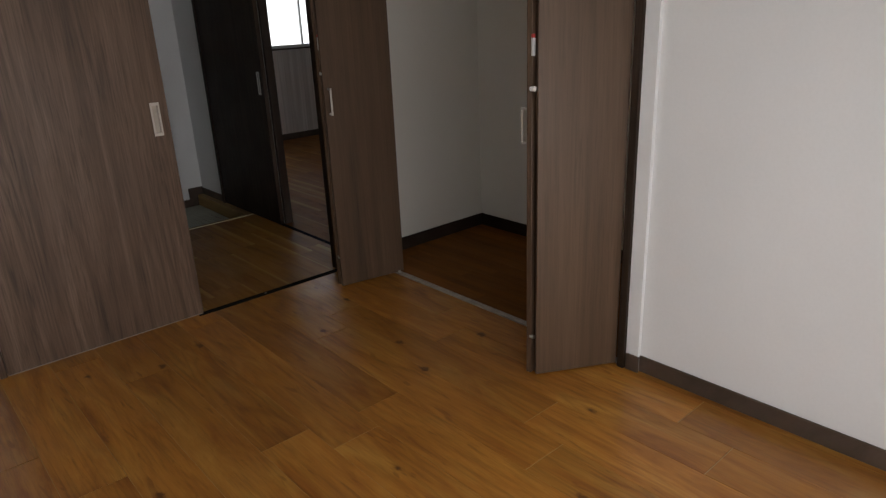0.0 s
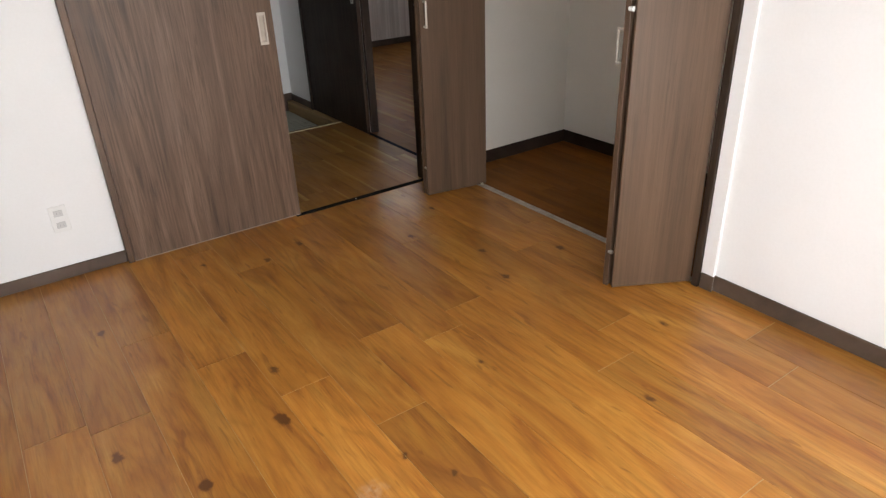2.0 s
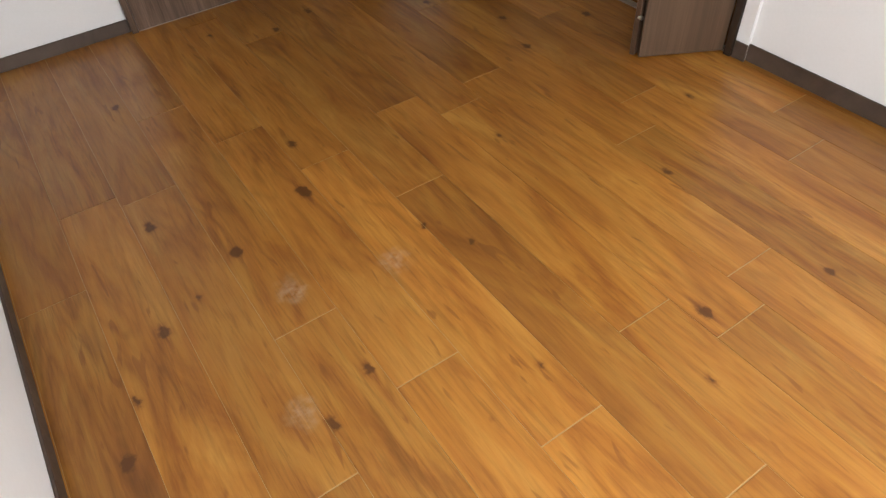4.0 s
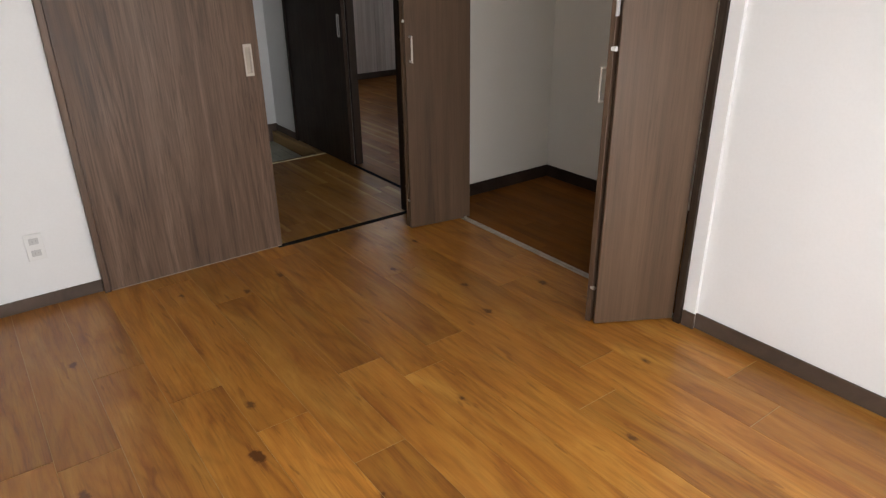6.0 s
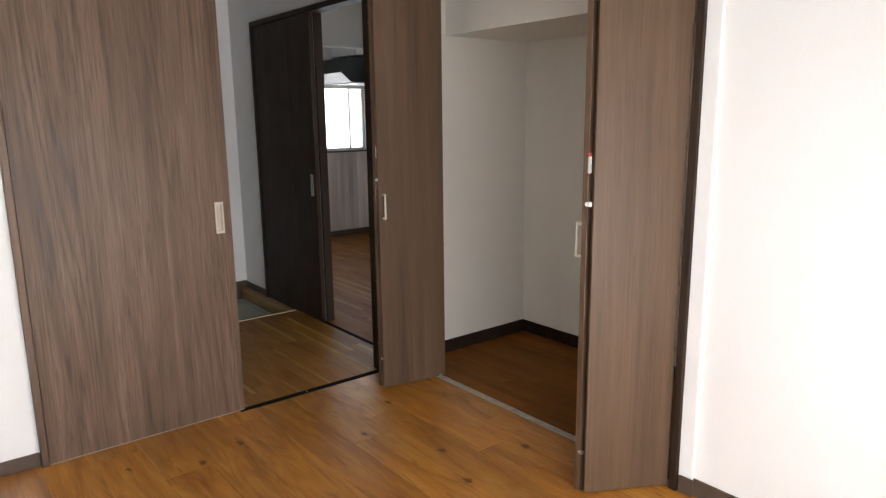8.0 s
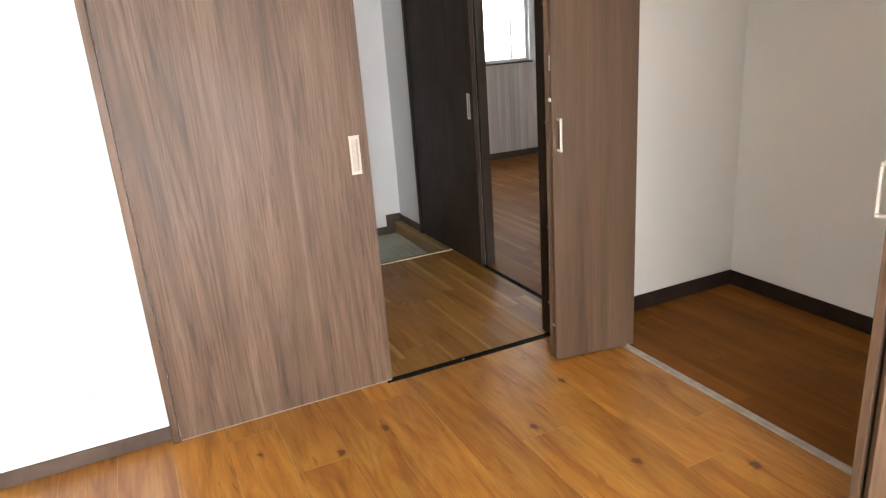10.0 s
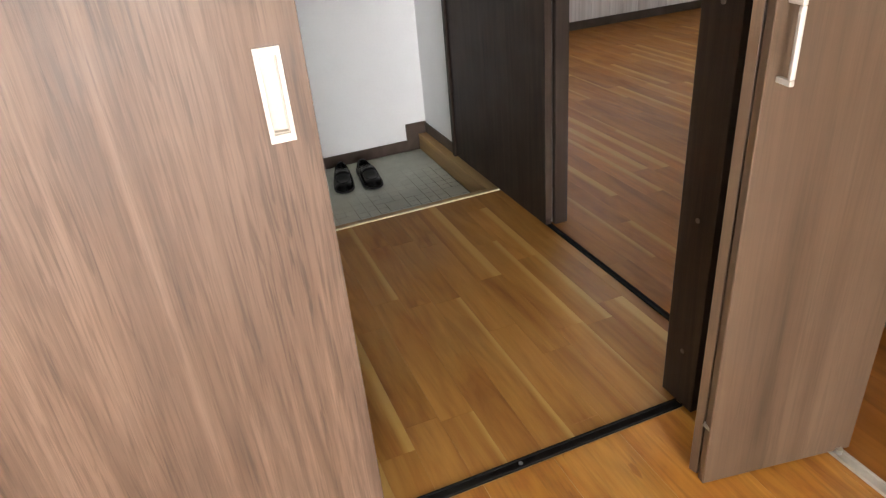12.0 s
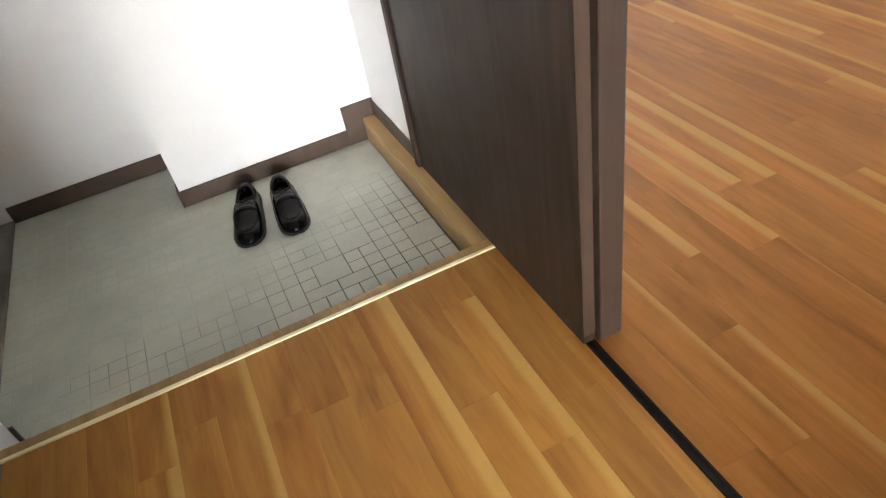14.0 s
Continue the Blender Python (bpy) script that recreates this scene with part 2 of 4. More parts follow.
LAMINATE = wood("grey_walnut_laminate", (0.078, 0.046, 0.028), (0.130, 0.080, 0.050), (0.180, 0.116, 0.077), "z", 8.0, 15.0, rough=0.5, vary=0.0, spread=3.0, streak=0.55, fine=170, distort=1.5, bump=0.10, veins=(6.0, 0.55, 18.0, 0.045), ripple=0.52)
FOLD_LAMINATE = wood("brown_walnut_laminate", (0.058, 0.034, 0.019), (0.098, 0.059, 0.034), (0.130, 0.081, 0.048), "z", 8.0, 22.0, rough=0.45, vary=0.06, spread=5.0, streak=0.3, fine=120, distort=0.7, bump=0.08, ripple=0.25)
DARK_EDGE = wood("dark_brown_casing", (0.030, 0.018, 0.0125), (0.046, 0.029, 0.020), (0.060, 0.039, 0.028), "z", 20.0, 20.0, rough=0.5, vary=0.0)
# plain closet boards; part of their dark tone is closet shade in the colour
SHADED_CLOSET_OAK = wood("shaded_closet_floorboard", (0.145, 0.049, 0.007), (0.205, 0.073, 0.0105), (0.25, 0.098, 0.016), "y", 8.0, 10.0, rough=0.55, vary=0.1, streak=0.3, gloss=0.1)
WENGE = wood("dark_wenge_laminate", (0.020, 0.012, 0.0078), (0.033, 0.0205, 0.0132), (0.050, 0.0325, 0.0217), "z", 26.0, 22.0, rough=0.52, vary=0.0, spread=3.0, streak=0.5, fine=140, bump=0.15)
WENGE.node_tree.nodes["Principled BSDF"].inputs["Specular IOR Level"].default_value = 0.2
EDGE_WOOD = wood("brown_edge_band", (0.036, 0.022, 0.015), (0.055, 0.034, 0.023), (0.072, 0.046, 0.032), "z", 20.0, 20.0, rough=0.5, vary=0.0)
TRIM = wood("dark_brown_trim", (0.054, 0.037, 0.027), (0.084, 0.059, 0.044), (0.112, 0.081, 0.062), "z", 3.0, 1.0, rough=0.45, vary=0.05, streak=0.12)
STEP_WOOD = wood("entry_ledge_wood", (0.25, 0.15, 0.055), (0.34, 0.215, 0.085), (0.42, 0.28, 0.12), "y", 12.0, 12.0, rough=0.4, vary=0.1)
# the brown trim again, darkened in colour for the shade inside the closet
SHADED_TRIM = wood("shaded_closet_trim", (0.022, 0.014, 0.010), (0.034, 0.022, 0.016), (0.046, 0.031, 0.023), "z", 3.0, 1.0, rough=0.5, vary=0.05, streak=0.12, gloss=0.15)
PANEL_WOOD = wood("pale_grey_wood_panel", (0.60, 0.51, 0.47), (0.74, 0.66, 0.62), (0.84, 0.78, 0.74), "z", 6.0, 30.0, rough=0.5, vary=0.3, streak=0.3)
PAPER = wallpaper("white_wallpaper", (0.80, 0.80, 0.79))
# white wallpaper with the closet's shade mixed into its colour
SHADED_PAPER = wallpaper("shaded_closet_wallpaper", (0.74, 0.71, 0.645))
CEILING = wallpaper("ceiling_paper", (0.8, 0.8, 0.78))
JOINT = plain("plank_joint", (0.43, 0.27, 0.11), 0.7)
HALL_JOINT = plain("floor_joint", (0.30, 0.13, 0.025), 0.7)


def grout_material():
    """Grout: dark with dirt by the step and the wooden ledge, washed pale elsewhere."""
    m, n, l, p = material("worn_grout")
    tc = n.new("ShaderNodeTexCoord")
    sep = n.new("ShaderNodeSeparateXYZ")
    l.new(tc.outputs["Object"], sep.inputs[0])
    dirt = noise_tex(n, l, tc.outputs["Object"], 4.0, 4)
    reach = math_node(n, l, "ADD", math_node(n, l, "MULTIPLY", math_node(n, l, "SUBTRACT", sep.outputs[0], 0.30), 1.2), math_node(n, l, "MULTIPLY", math_node(n, l, "SUBTRACT", 1.74, sep.outputs[1]), 2.4))
    fac = math_node(n, l, "ADD", reach, math_node(n, l, "MULTIPLY", math_node(n, l, "SUBTRACT", dirt, 0.38), 2.6), True)
    l.new(mix_colour(n, l, fac, (0.47, 0.47, 0.40), (0.085, 0.078, 0.058)), p.inputs["Base Color"])
    p.inputs["Roughness"].default_value = 0.9
    return m


GROUT = grout_material()
BLACK_RAIL = plain("black_floor_rail", (0.013, 0.0105, 0.009), 0.85, vary=0.4, scale=30)
BLACK_RAIL.node_tree.nodes["Principled BSDF"].inputs["Specular IOR Level"].default_value = 0.12
STEEL = plain("brushed_steel", (0.62, 0.62, 0.6), 0.3, 1.0, stretch=(1, 1, 8))
ALUMINIUM = plain("aluminium_track", (0.50, 0.47, 0.43), 0.45, 0.6, vary=0.25, scale=20)
CREAM = plain("cream_handle_enamel", (0.51, 0.46, 0.395), 0.35, 0.15, vary=0.08)
CREAM_CUP = plain("cream_handle_cup", (0.43, 0.375, 0.305), 0.4, 0.1, vary=0.15, scale=20)
PALE_SEAL = plain("pale_seal", (0.30, 0.23, 0.18), 0.5)
BRASS = plain("brass_edge_strip", (0.84, 0.74, 0.46), 0.5, 0.05, vary=0.12, scale=25)
PLASTIC = plain("white_plastic", (0.76, 0.76, 0.74), 0.35, vary=0.05)
GREY_PLASTIC = plain("grey_plastic", (0.3, 0.3, 0.3), 0.4)
OUTLET_GREY = plain("outlet_grey", (0.56, 0.56, 0.55), 0.4)
VENT_GREY = plain("vent_grey", (0.27, 0.24, 0.23), 0.5)
RED_PLASTIC = plain("red_label", (0.5, 0.04, 0.03), 0.5)
LEATHER = plain("black_polished_leather", (0.0045, 0.0042, 0.0042), 0.2, vary=0.3, scale=12, grain=180, bump=0.08)
LEATHER.node_tree.nodes["Principled BSDF"].inputs["Specular IOR Level"].default_value = 0.2
RUBBER = plain("black_rubber_sole", (0.02, 0.02, 0.02), 0.65, vary=0.3)
LINING = plain("shoe_lining", (0.012, 0.011, 0.0105), 0.45)
HOOD = plain("black_hood_enamel", (0.015, 0.015, 0.018), 0.35)
DOOR_STEEL = plain("grey_painted_steel_door", (0.64, 0.635, 0.60), 0.35, vary=0.12, scale=3)
SCREW = plain("screw_cap", (0.12, 0.09, 0.07), 0.4)


def tile_material():
    m, n, l, p = material("worn_grey_mosaic_tile")
    vec = coords(n, l, (1, 1, 1), 9.0)
    whole = n.new("ShaderNodeTexCoord")
    whole.name = "entry_floor_coordinates"
    spots, film = noise_tex(n, l, vec, 160, 3, 0.7), noise_tex(n, l, whole.outputs["Object"], 4.5, 5, 0.6)
    r = ramp(n, [(0.3, (0.415, 0.43, 0.36)), (0.7, (0.55, 0.565, 0.485))])
    l.new(film, r.inputs[0])
    s = ramp(n, [(0.35, (0.75, 0.75, 0.73)), (0.6, (1, 1, 1))])
    l.new(spots, s.inputs[0])
    info = n.new("ShaderNodeObjectInfo")
    hsv = n.new("ShaderNodeHueSaturation")
    l.new(math_node(n, l, "ADD", math_node(n, l, "MULTIPLY", info.outputs["Random"], 0.06), 0.97), hsv.inputs["Value"])
    l.new(mix_colour(n, l, 0.35, r.outputs[0], s.outputs[0], "MULTIPLY"), hsv.inputs["Color"])
    l.new(hsv.outputs[0], p.inputs["Base Color"])
    p.inputs["Roughness"].default_value = 0.55
    add_bump(n, l, p, film, 0.15)
    return m


TILE = tile_material()


def glass_material(name, rough):
    m, n, l, p = material(name)
    p.inputs["Base Color"].default_value = (0.97, 0.98, 0.98, 1)
    p.inputs["Roughness"].default_value = rough
    p.inputs["Transmission Weight"].default_value = 1.0
    p.inputs["IOR"].default_value = 1.45
    return m


FROSTED = glass_material("frosted_glass", 0.35)
GLASS = glass_material("clear_glass", 0.02)


def glow(name, colour, strength):
    m, n, l, p = material(name)
    p.inputs["Emission Color"].default_value = (*colour, 1)
    p.inputs["Emission Strength"].default_value = strength
    return m


DAYLIGHT = glow("hazy_daylight", (0.95, 0.98, 1.0), 4.2)


# ---- mesh helpers ----
def box(bm, x0, x1, y0, y1, z0, z1):
    m = Matrix.Translation(((x0 + x1) / 2, (y0 + y1) / 2, (z0 + z1) / 2)) @ Matrix.Diagonal((x1 - x0, y1 - y0, z1 - z0, 1))
    return bmesh.ops.create_cube(bm, size=1, matrix=m)["verts"]


def rod(bm, a, b, r, segments=14, r2=None):
    a, b = Vector(a), Vector(b)
    q = (b - a).to_track_quat("Z", "Y").to_matrix().to_4x4()
    bmesh.ops.create_cone(bm, cap_ends=True, segments=segments, radius1=r, radius2=r if r2 is None else r2, depth=(b - a).length, matrix=Matrix.Translation((a + b) / 2) @ q)


def boxes(*dims):
    bm = bmesh.new()
    for d in dims:
        box(bm, *d)
    return bm


def rounded(bm, width, segments=2):
    edges = [e for e in bm.edges if len(e.link_faces) == 2 and e.calc_face_angle() > 0.6]
    bmesh.ops.bevel(bm, geom=edges, offset=width, segments=segments, profile=0.6, affect="EDGES")
    return bm


def to_mesh(name, bm, mat, smooth=False):
    me = bpy.data.meshes.new(name)
    bm.to_mesh(me)
    bm.free()
    me.materials.append(mat)
    if smooth:
        for poly in me.polygons:
            poly.use_smooth = True
    return me


def part(name, bm, mat, parent, label="", smooth=False):
    ob = new(name, to_mesh(name, bm, mat, smooth))
    ob.parent = parent
    return tagged(ob, label)


def structure(name, bm, mat, label, category):
    ob = new(name, to_mesh(name, bm, mat))
    return tagged(ob, label, category, kind="structure")


def thing(name, label, category, at=None, group="", kind=""):
    ob = new(name)
    ob.matrix_world = at or Matrix()
    return tagged(ob, label, category, group, kind)


# ---- the plan, in metres ----
WX, EX = -1.628, 0.99          # bedroom west and east walls
NY, SY = 0.034, -3.5           # bedroom north and south walls
CEIL = 2.42
CX, CN, CS = 1.92, -0.012, -1.76   # closet back, north and south walls
HW, HE = -0.25, 0.992          # hall west and east walls
GY, GZ = 1.428, -0.090          # entry step, entry floor height
PX, PY, AY = 0.262, 2.342, 2.66  # entry pillar corner, pillar face, alcove wall
RX0, RX1, RY0, RY1 = 1.07, 4.6, 0.05, 4.0   # dining room

# floors: slabs under the boards
floor_bedroom = structure("floor_bedroom", boxes((WX - 0.1, 1.0, SY - 0.1, 0.034, -0.2, -0.0014)), JOINT, "amber oak plank floor with dark knots and pale joints", "floor")
OAK.node_tree.nodes["whole_floor_coordinates"].object = floor_bedroom
floor_closet = structure("floor_closet", boxes((1.0, CX + 0.05, CS - 0.05, CN + 0.05, -0.2, -0.0014)), HALL_JOINT, "brown wood floor inside the closet", "floor")
floor_hall = structure("floor_hall", boxes((HW - 0.6, 1.0, 0.034, GY - 0.03, -0.2, -0.0014)), HALL_JOINT, "reddish wood strip floor with pale sapwood streaks", "floor")
floor_dining = structure("floor_dining", boxes((1.0, RX1 + 0.1, 0.0, RY1 + 0.1, -0.2, -0.0014)), HALL_JOINT, "glossy reddish wood strip floor with pale streaks", "floor")
floor_entry = structure("floor_entry", boxes((-0.6, 1.0, GY - 0.03, AY + 0.1, -0.3, GZ - 0.0004)), GROUT, "worn grey mosaic tile floor with dirty joints", "floor")
TILE.node_tree.nodes["entry_floor_coordinates"].object = floor_entry

# bedroom walls
structure("wall_west", boxes((WX - 0.1, WX, SY - 0.1, 0.065, 0, CEIL)), PAPER, "white textured wallpaper wall", "wall")
structure("wall_south", boxes((WX, -1.50, SY - 0.12, SY, 0, CEIL), (0.30, 1.1, SY - 0.12, SY, 0, CEIL), (-1.50, 0.30, SY - 0.12, SY, 2.05, CEIL)), PAPER, "white wallpaper wall with a balcony window", "wall")
structure("wall_east", boxes((EX, EX + 0.1, SY, -1.815, 0, CEIL), (EX - 0.018, EX + 0.1, -1.815, -1.762, 0, CEIL), (EX, EX + 0.06, -1.762, CN - 0.02, 2.09, CEIL), (EX, EX + 0.06, CN - 0.02, 0.0, 0, CEIL)), PAPER, "white wallpaper wall beside a folding-door closet", "wall")
structure("wall_north", boxes((WX, -0.055, NY, 0.065, 0, CEIL), (-0.055, 0.83, NY, 0.065, 2.085, CEIL), (0.83, EX, -0.028, 0.065, 0, CEIL)), PAPER, "white wallpaper wall with a sliding door", "wall")
structure("ceiling_bedroom", boxes((WX - 0.1, EX + 0.1, SY - 0.1, 0.065, CEIL, CEIL + 0.1)), CEILING, "plain white papered ceiling", "ceiling")

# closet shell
structure("wall_closet_back", boxes((CX, CX + 0.08, CS - 0.08, CN + 0.028, 0, CEIL)), SHADED_PAPER, "white wallpaper wall at the back of the closet, coloured darker for shade", "wall")
structure("wall_closet_north", boxes((EX + 0.06, CX, CN, CN + 0.028, 0, CEIL)), SHADED_PAPER, "white wallpaper side wall of the closet, coloured darker for shade", "wall")
structure("wall_closet_south", boxes((EX + 0.1, CX, CS - 0.08, CS, 0, CEIL)), SHADED_PAPER, "white wallpaper side wall of the closet, coloured darker for shade", "wall")
structure("closet_soffit", boxes((1.28, CX, CS, CN, 1.843, CEIL - 0.01)), SHADED_PAPER, "boxed-in white beam inside the closet", "soffit")
structure("ceiling_closet", boxes((EX + 0.06, CX, CS, CN, CEIL, CEIL + 0.1)), CEILING, "plain white closet ceiling", "ceiling")

# hall and entry walls
structure("wall_hall_west", boxes((-0.22, -0.084, 0.951, 1.05, 0, CEIL), (-0.22, -0.10, 0.065, 0.945, 2.06, CEIL), (HW - 0.12, HW, 0.065, 1.545, -0.2, CEIL), (-0.6, HW - 0.12, 1.43, 1.545, -0.2, CEIL)), PAPER, "white wallpaper hall wall with a dark hinged door", "wall")
structure("wall_hall_east", boxes((HE, RX0, 1.905, AY + 0.1, -0.2, CEIL), (1.025, RX0, 1.033, 1.905, 0, CEIL), (HE, RX0, 0.065, 1.905, 2.105, CEIL), (0.972, RX0, 0.0655, 0.12, 0, CEIL)), PAPER, "white wallpaper hall wall with a dark sliding door", "wall")
structure("wall_entry_north", boxes((-0.6, PX, AY, AY + 0.1, -0.2, CEIL), (PX, HE, PY, AY + 0.1, -0.2, CEIL)), PAPER, "white wallpaper entry wall with a projecting pillar", "wall")
structure("wall_entry_west", boxes((-0.6, -0.485, 1.545, 1.63, -0.2, CEIL), (-0.6, -0.485, 2.625, AY, -0.2, CEIL), (-0.6, -0.485, 1.63, 2.625, 1.95, CEIL)), PAPER, "white wallpaper wall round the entrance door", "wall")
structure("ceiling_hall", boxes((-0.7, RX0, 0.065, AY + 0.1, CEIL, CEIL + 0.1)), CEILING, "plain white hall ceiling", "ceiling")

# dining room shell
W1, W2, W3, W4, WZ0, WZ1 = 1.9, 3.29, 3.54, 4.25, 1.02, 1.77
structure("wall_dining_north", boxes((RX0, RX1, RY1, RY1 + 0.14, 0, WZ0), (RX0, RX1, RY1, RY1 + 0.14, WZ1, CEIL), (RX0, W1, RY1, RY1 + 0.14, WZ0, WZ1), (W2, W3, RY1, RY1 + 0.14, WZ0, WZ1), (W4, RX1, RY1, RY1 + 0.14, WZ0, WZ1)), PAPER, "white kitchen wall with bright windows", "wall")
structure("wall_dining_east", boxes((RX1, RX1 + 0.1, -0.05, 2.4, 0, CEIL), (RX1, RX1 + 0.1, 3.7, RY1, 0, CEIL), (RX1, RX1 + 0.1, 2.4, 3.7, 0, 0.9), (RX1, RX1 + 0.1, 2.4, 3.7, 1.95, CEIL)), PAPER, "white wallpaper wall with a window", "wall")
structure("wall_dining_south", boxes((RX0, RX1 + 0.1, -0.0, RY0, 0, CEIL)), PAPER, "white wallpaper wall", "wall")
structure("drop_wall", boxes((RX0, RX1, 2.0, 2.1, 1.98, CEIL - 0.005)), PAPER, "white drop wall hanging from the ceiling", "drop wall")
structure("ceiling_dining", boxes((RX0, RX1 + 0.1, -0.0, RY1 + 0.1, CEIL, CEIL + 0.1)), CEILING, "plain white ceiling", "ceiling")
structure("backdrop", boxes((0.5, 5.6, RY1 + 1.2, RY1 + 1.22, -0.2, 3.5)), DAYLIGHT, "hazy bright daylight outside the kitchen window", "sky")


# baseboards: a board with an eased top edge along each wall
def baseboard(x0, x1, y0, y1, z0=0.0, h=0.058, mat=TRIM):
    ob = structure("baseboard", rounded(boxes((x0, x1, y0, y1, z0, z0 + h)), 0.002, 1), mat, "dark brown wooden baseboard", "baseboard")
    return ob


BT = 0.009
baseboard(WX, -0.8732, NY - BT, NY)
baseboard(WX, WX + BT, SY, NY - BT)
baseboard(EX - BT, EX, SY, -1.815, 0.0, 0.068)
baseboard(EX - 0.018 - BT, EX - 0.018, -1.822, -1.766, 0.0, 0.068)
baseboard(0.832, EX - 0.004, -0.028 - BT, -0.028)
baseboard(EX + 0.06, CX, CN - BT, CN, 0.0, 0.078, SHADED_TRIM)
baseboard(CX - BT, CX, CS, CN - BT, 0.0, 0.078, SHADED_TRIM)
baseboard(EX + 0.1, CX - BT, CS, CS + BT, 0.0, 0.078, SHADED_TRIM)
baseboard(HW, HW + BT, 1.05, GY - 0.014)
baseboard(-0.084, -0.084 + BT, 0.951, 1.05)
baseboard(HW + BT, -0.084 + BT, 1.05, 1.05 + BT)
baseboard(HW - 0.1, HW + BT, 1.545, 1.545 + BT, GZ, 0.066)
baseboard(HE - BT, HE, 1.93, PY - BT, 0.0, 0.055)
baseboard(PX, HE - 0.115, PY - BT, PY, GZ, 0.062)
baseboard(HE - 0.12, HE, PY - BT - 0.001, PY, GZ, 0.152)
baseboard(PX - BT, PX, PY - BT, AY - BT, GZ, 0.062)
baseboard(-0.318, PX - BT, AY - BT, AY, GZ, 0.066)
baseboard(RX0, RX1, RY1 - 0.014 - BT, RY1 - 0.014, 0.0, 0.07)

# ---- door frames ----
door_frame = thing("door_frame", "dark brown sliding-door frame between bedroom and hall", "door frame", kind="structure")
part("jamb", rounded(boxes((0.788, 0.818, -0.046, 0.064, 0, 2.085)), 0.002), WENGE, door_frame)
part("jamb", rounded(boxes((-0.055, -0.032, 0.035, 0.07, 0, 2.085)), 0.002), WENGE, door_frame)
part("head", rounded(boxes((-0.9, 0.787, -0.03, 0.033, 2.056, 2.085)), 0.002), WENGE, door_frame)
part("casing", rounded(boxes((-0.873, -0.846, -0.006, NY, 0, 2.054)), 0.003), LAMINATE, door_frame, "grey-brown side casing")
part("stop", rounded(boxes((0.8185, 0.829, -0.012, 0.03, 0, 2.085)), 0.002), BLACK_RAIL, door_frame)
for z in (0.16, 0.52, 0.98, 1.45, 1.88):
    bm = bmesh.new()
    rod(bm, (0.7885, 0.005, z), (0.7855, 0.005, z), 0.006)
    part("screw_cap", bm, SCREW, door_frame)

hall_frame = thing("door_frame", "dark brown frame round the sliding door of the hall", "door frame", kind="structure")
part("head", rounded(boxes((0.975, RX0 + 0.004, 0.121, 1.925, 2.070, 2.105)), 0.002), WENGE, hall_frame)
part("side_casing", rounded(boxes((0.975, 1.02, 1.897, 1.925, 0.0, 2.070)), 0.002), WENGE, hall_frame)
part("end_casing", rounded(boxes((1.022, RX0 + 0.006, 1.008, 1.032, 0.002, 2.070)), 0.003), DARK_EDGE, hall_frame, "brown casing over the wall end")
part("jamb", rounded(boxes((0.975, RX0 + 0.004, 0.121, 0.14, 0, 2.070)), 0.002), WENGE, hall_frame)

toilet_frame = thing("door_frame", "dark brown frame of the hinged hall door", "door frame", kind="structure")
part("side_casing", rounded(boxes((-0.22, -0.13, 0.938, 0.950, 0, 2.03)), 0.002), WENGE, toilet_frame)
part("side_casing", rounded(boxes((-0.22, -0.09, 0.071, 0.095, 0, 2.03)), 0.002), WENGE, toilet_frame)
part("head", rounded(boxes((-0.22, -0.09, 0.071, 0.950, 2.03, 2.0585)), 0.002), WENGE, toilet_frame)

closet_frame = thing("closet_frame", "dark brown frame round the closet opening", "door frame", kind="structure")
part("jamb", rounded(boxes((EX - 0.034, EX + 0.075, -1.7615, -1.732, 0, 2.06)), 0.002), WENGE, closet_frame)
part("jamb", rounded(boxes((EX - 0.014, EX + 0.059, CN - 0.045, CN - 0.022, 0, 2.06)), 0.002), WENGE, closet_frame)
part("head", rounded(boxes((EX - 0.014, EX + 0.059, -1.732, CN - 0.046, 2.062, 2.09)), 0.002), WENGE, closet_frame)

# ---- rails, tracks and strips let into the floor ----
def floor_rail(name, dims, groove, mat, label, category):
    ob = thing(name, label, category, kind="structure")
    x0, x1, y0, y1 = dims
    part("bed", boxes((x0, x1, y0, y1, -0.02, 0.0012)), mat, ob)
    for g in groove:
        if x1 - x0 > y1 - y0:
            part("rib", boxes((x0, x1, y0 + g, y0 + g + 0.005, 0.0005, 0.005)), mat, ob)
        else:
            part("rib", boxes((x0 + g, x0 + g + 0.005, y0, y1, 0.0005, 0.005)), mat, ob)
    return ob


floor_rail("floor_rail", (-0.03, 0.787, -0.018, 0.011), (0.001, 0.023), BLACK_RAIL, "black sliding-door rail set into the floor", "door rail")
floor_rail("floor_rail", (0.991, 1.013, 0.14, 1.06), (0.001, 0.016), BLACK_RAIL, "black sliding-door rail set into the hall floor", "door rail")
rail_screw = thing("rail_screw", "small bright screw in the black rail", "screw")
bm = bmesh.new()
rod(bm, (0.33, -0.0035, 0.001), (0.33, -0.0035, 0.0035), 0.005)
part("screw_head", bm, STEEL, rail_screw)

track = thing("closet_track", "aluminium folding-door track along the closet floor", "door track", kind="structure")
part("track_bed", boxes((EX - 0.016, EX + 0.016, -1.731, CN - 0.046, -0.006, 0.003)), ALUMINIUM, track)
for dx in (-0.015, 0.009):
    part("track_lip", boxes((EX + dx, EX + dx + 0.006, -1.731, CN - 0.046, 0.002, 0.0065)), ALUMINIUM, track)
for y in (-0.30, -1.44):
    bm = bmesh.new()
    rod(bm, (EX, y, 0.003), (EX, y, 0.016), 0.008)
    part("pivot", bm, STEEL, track)

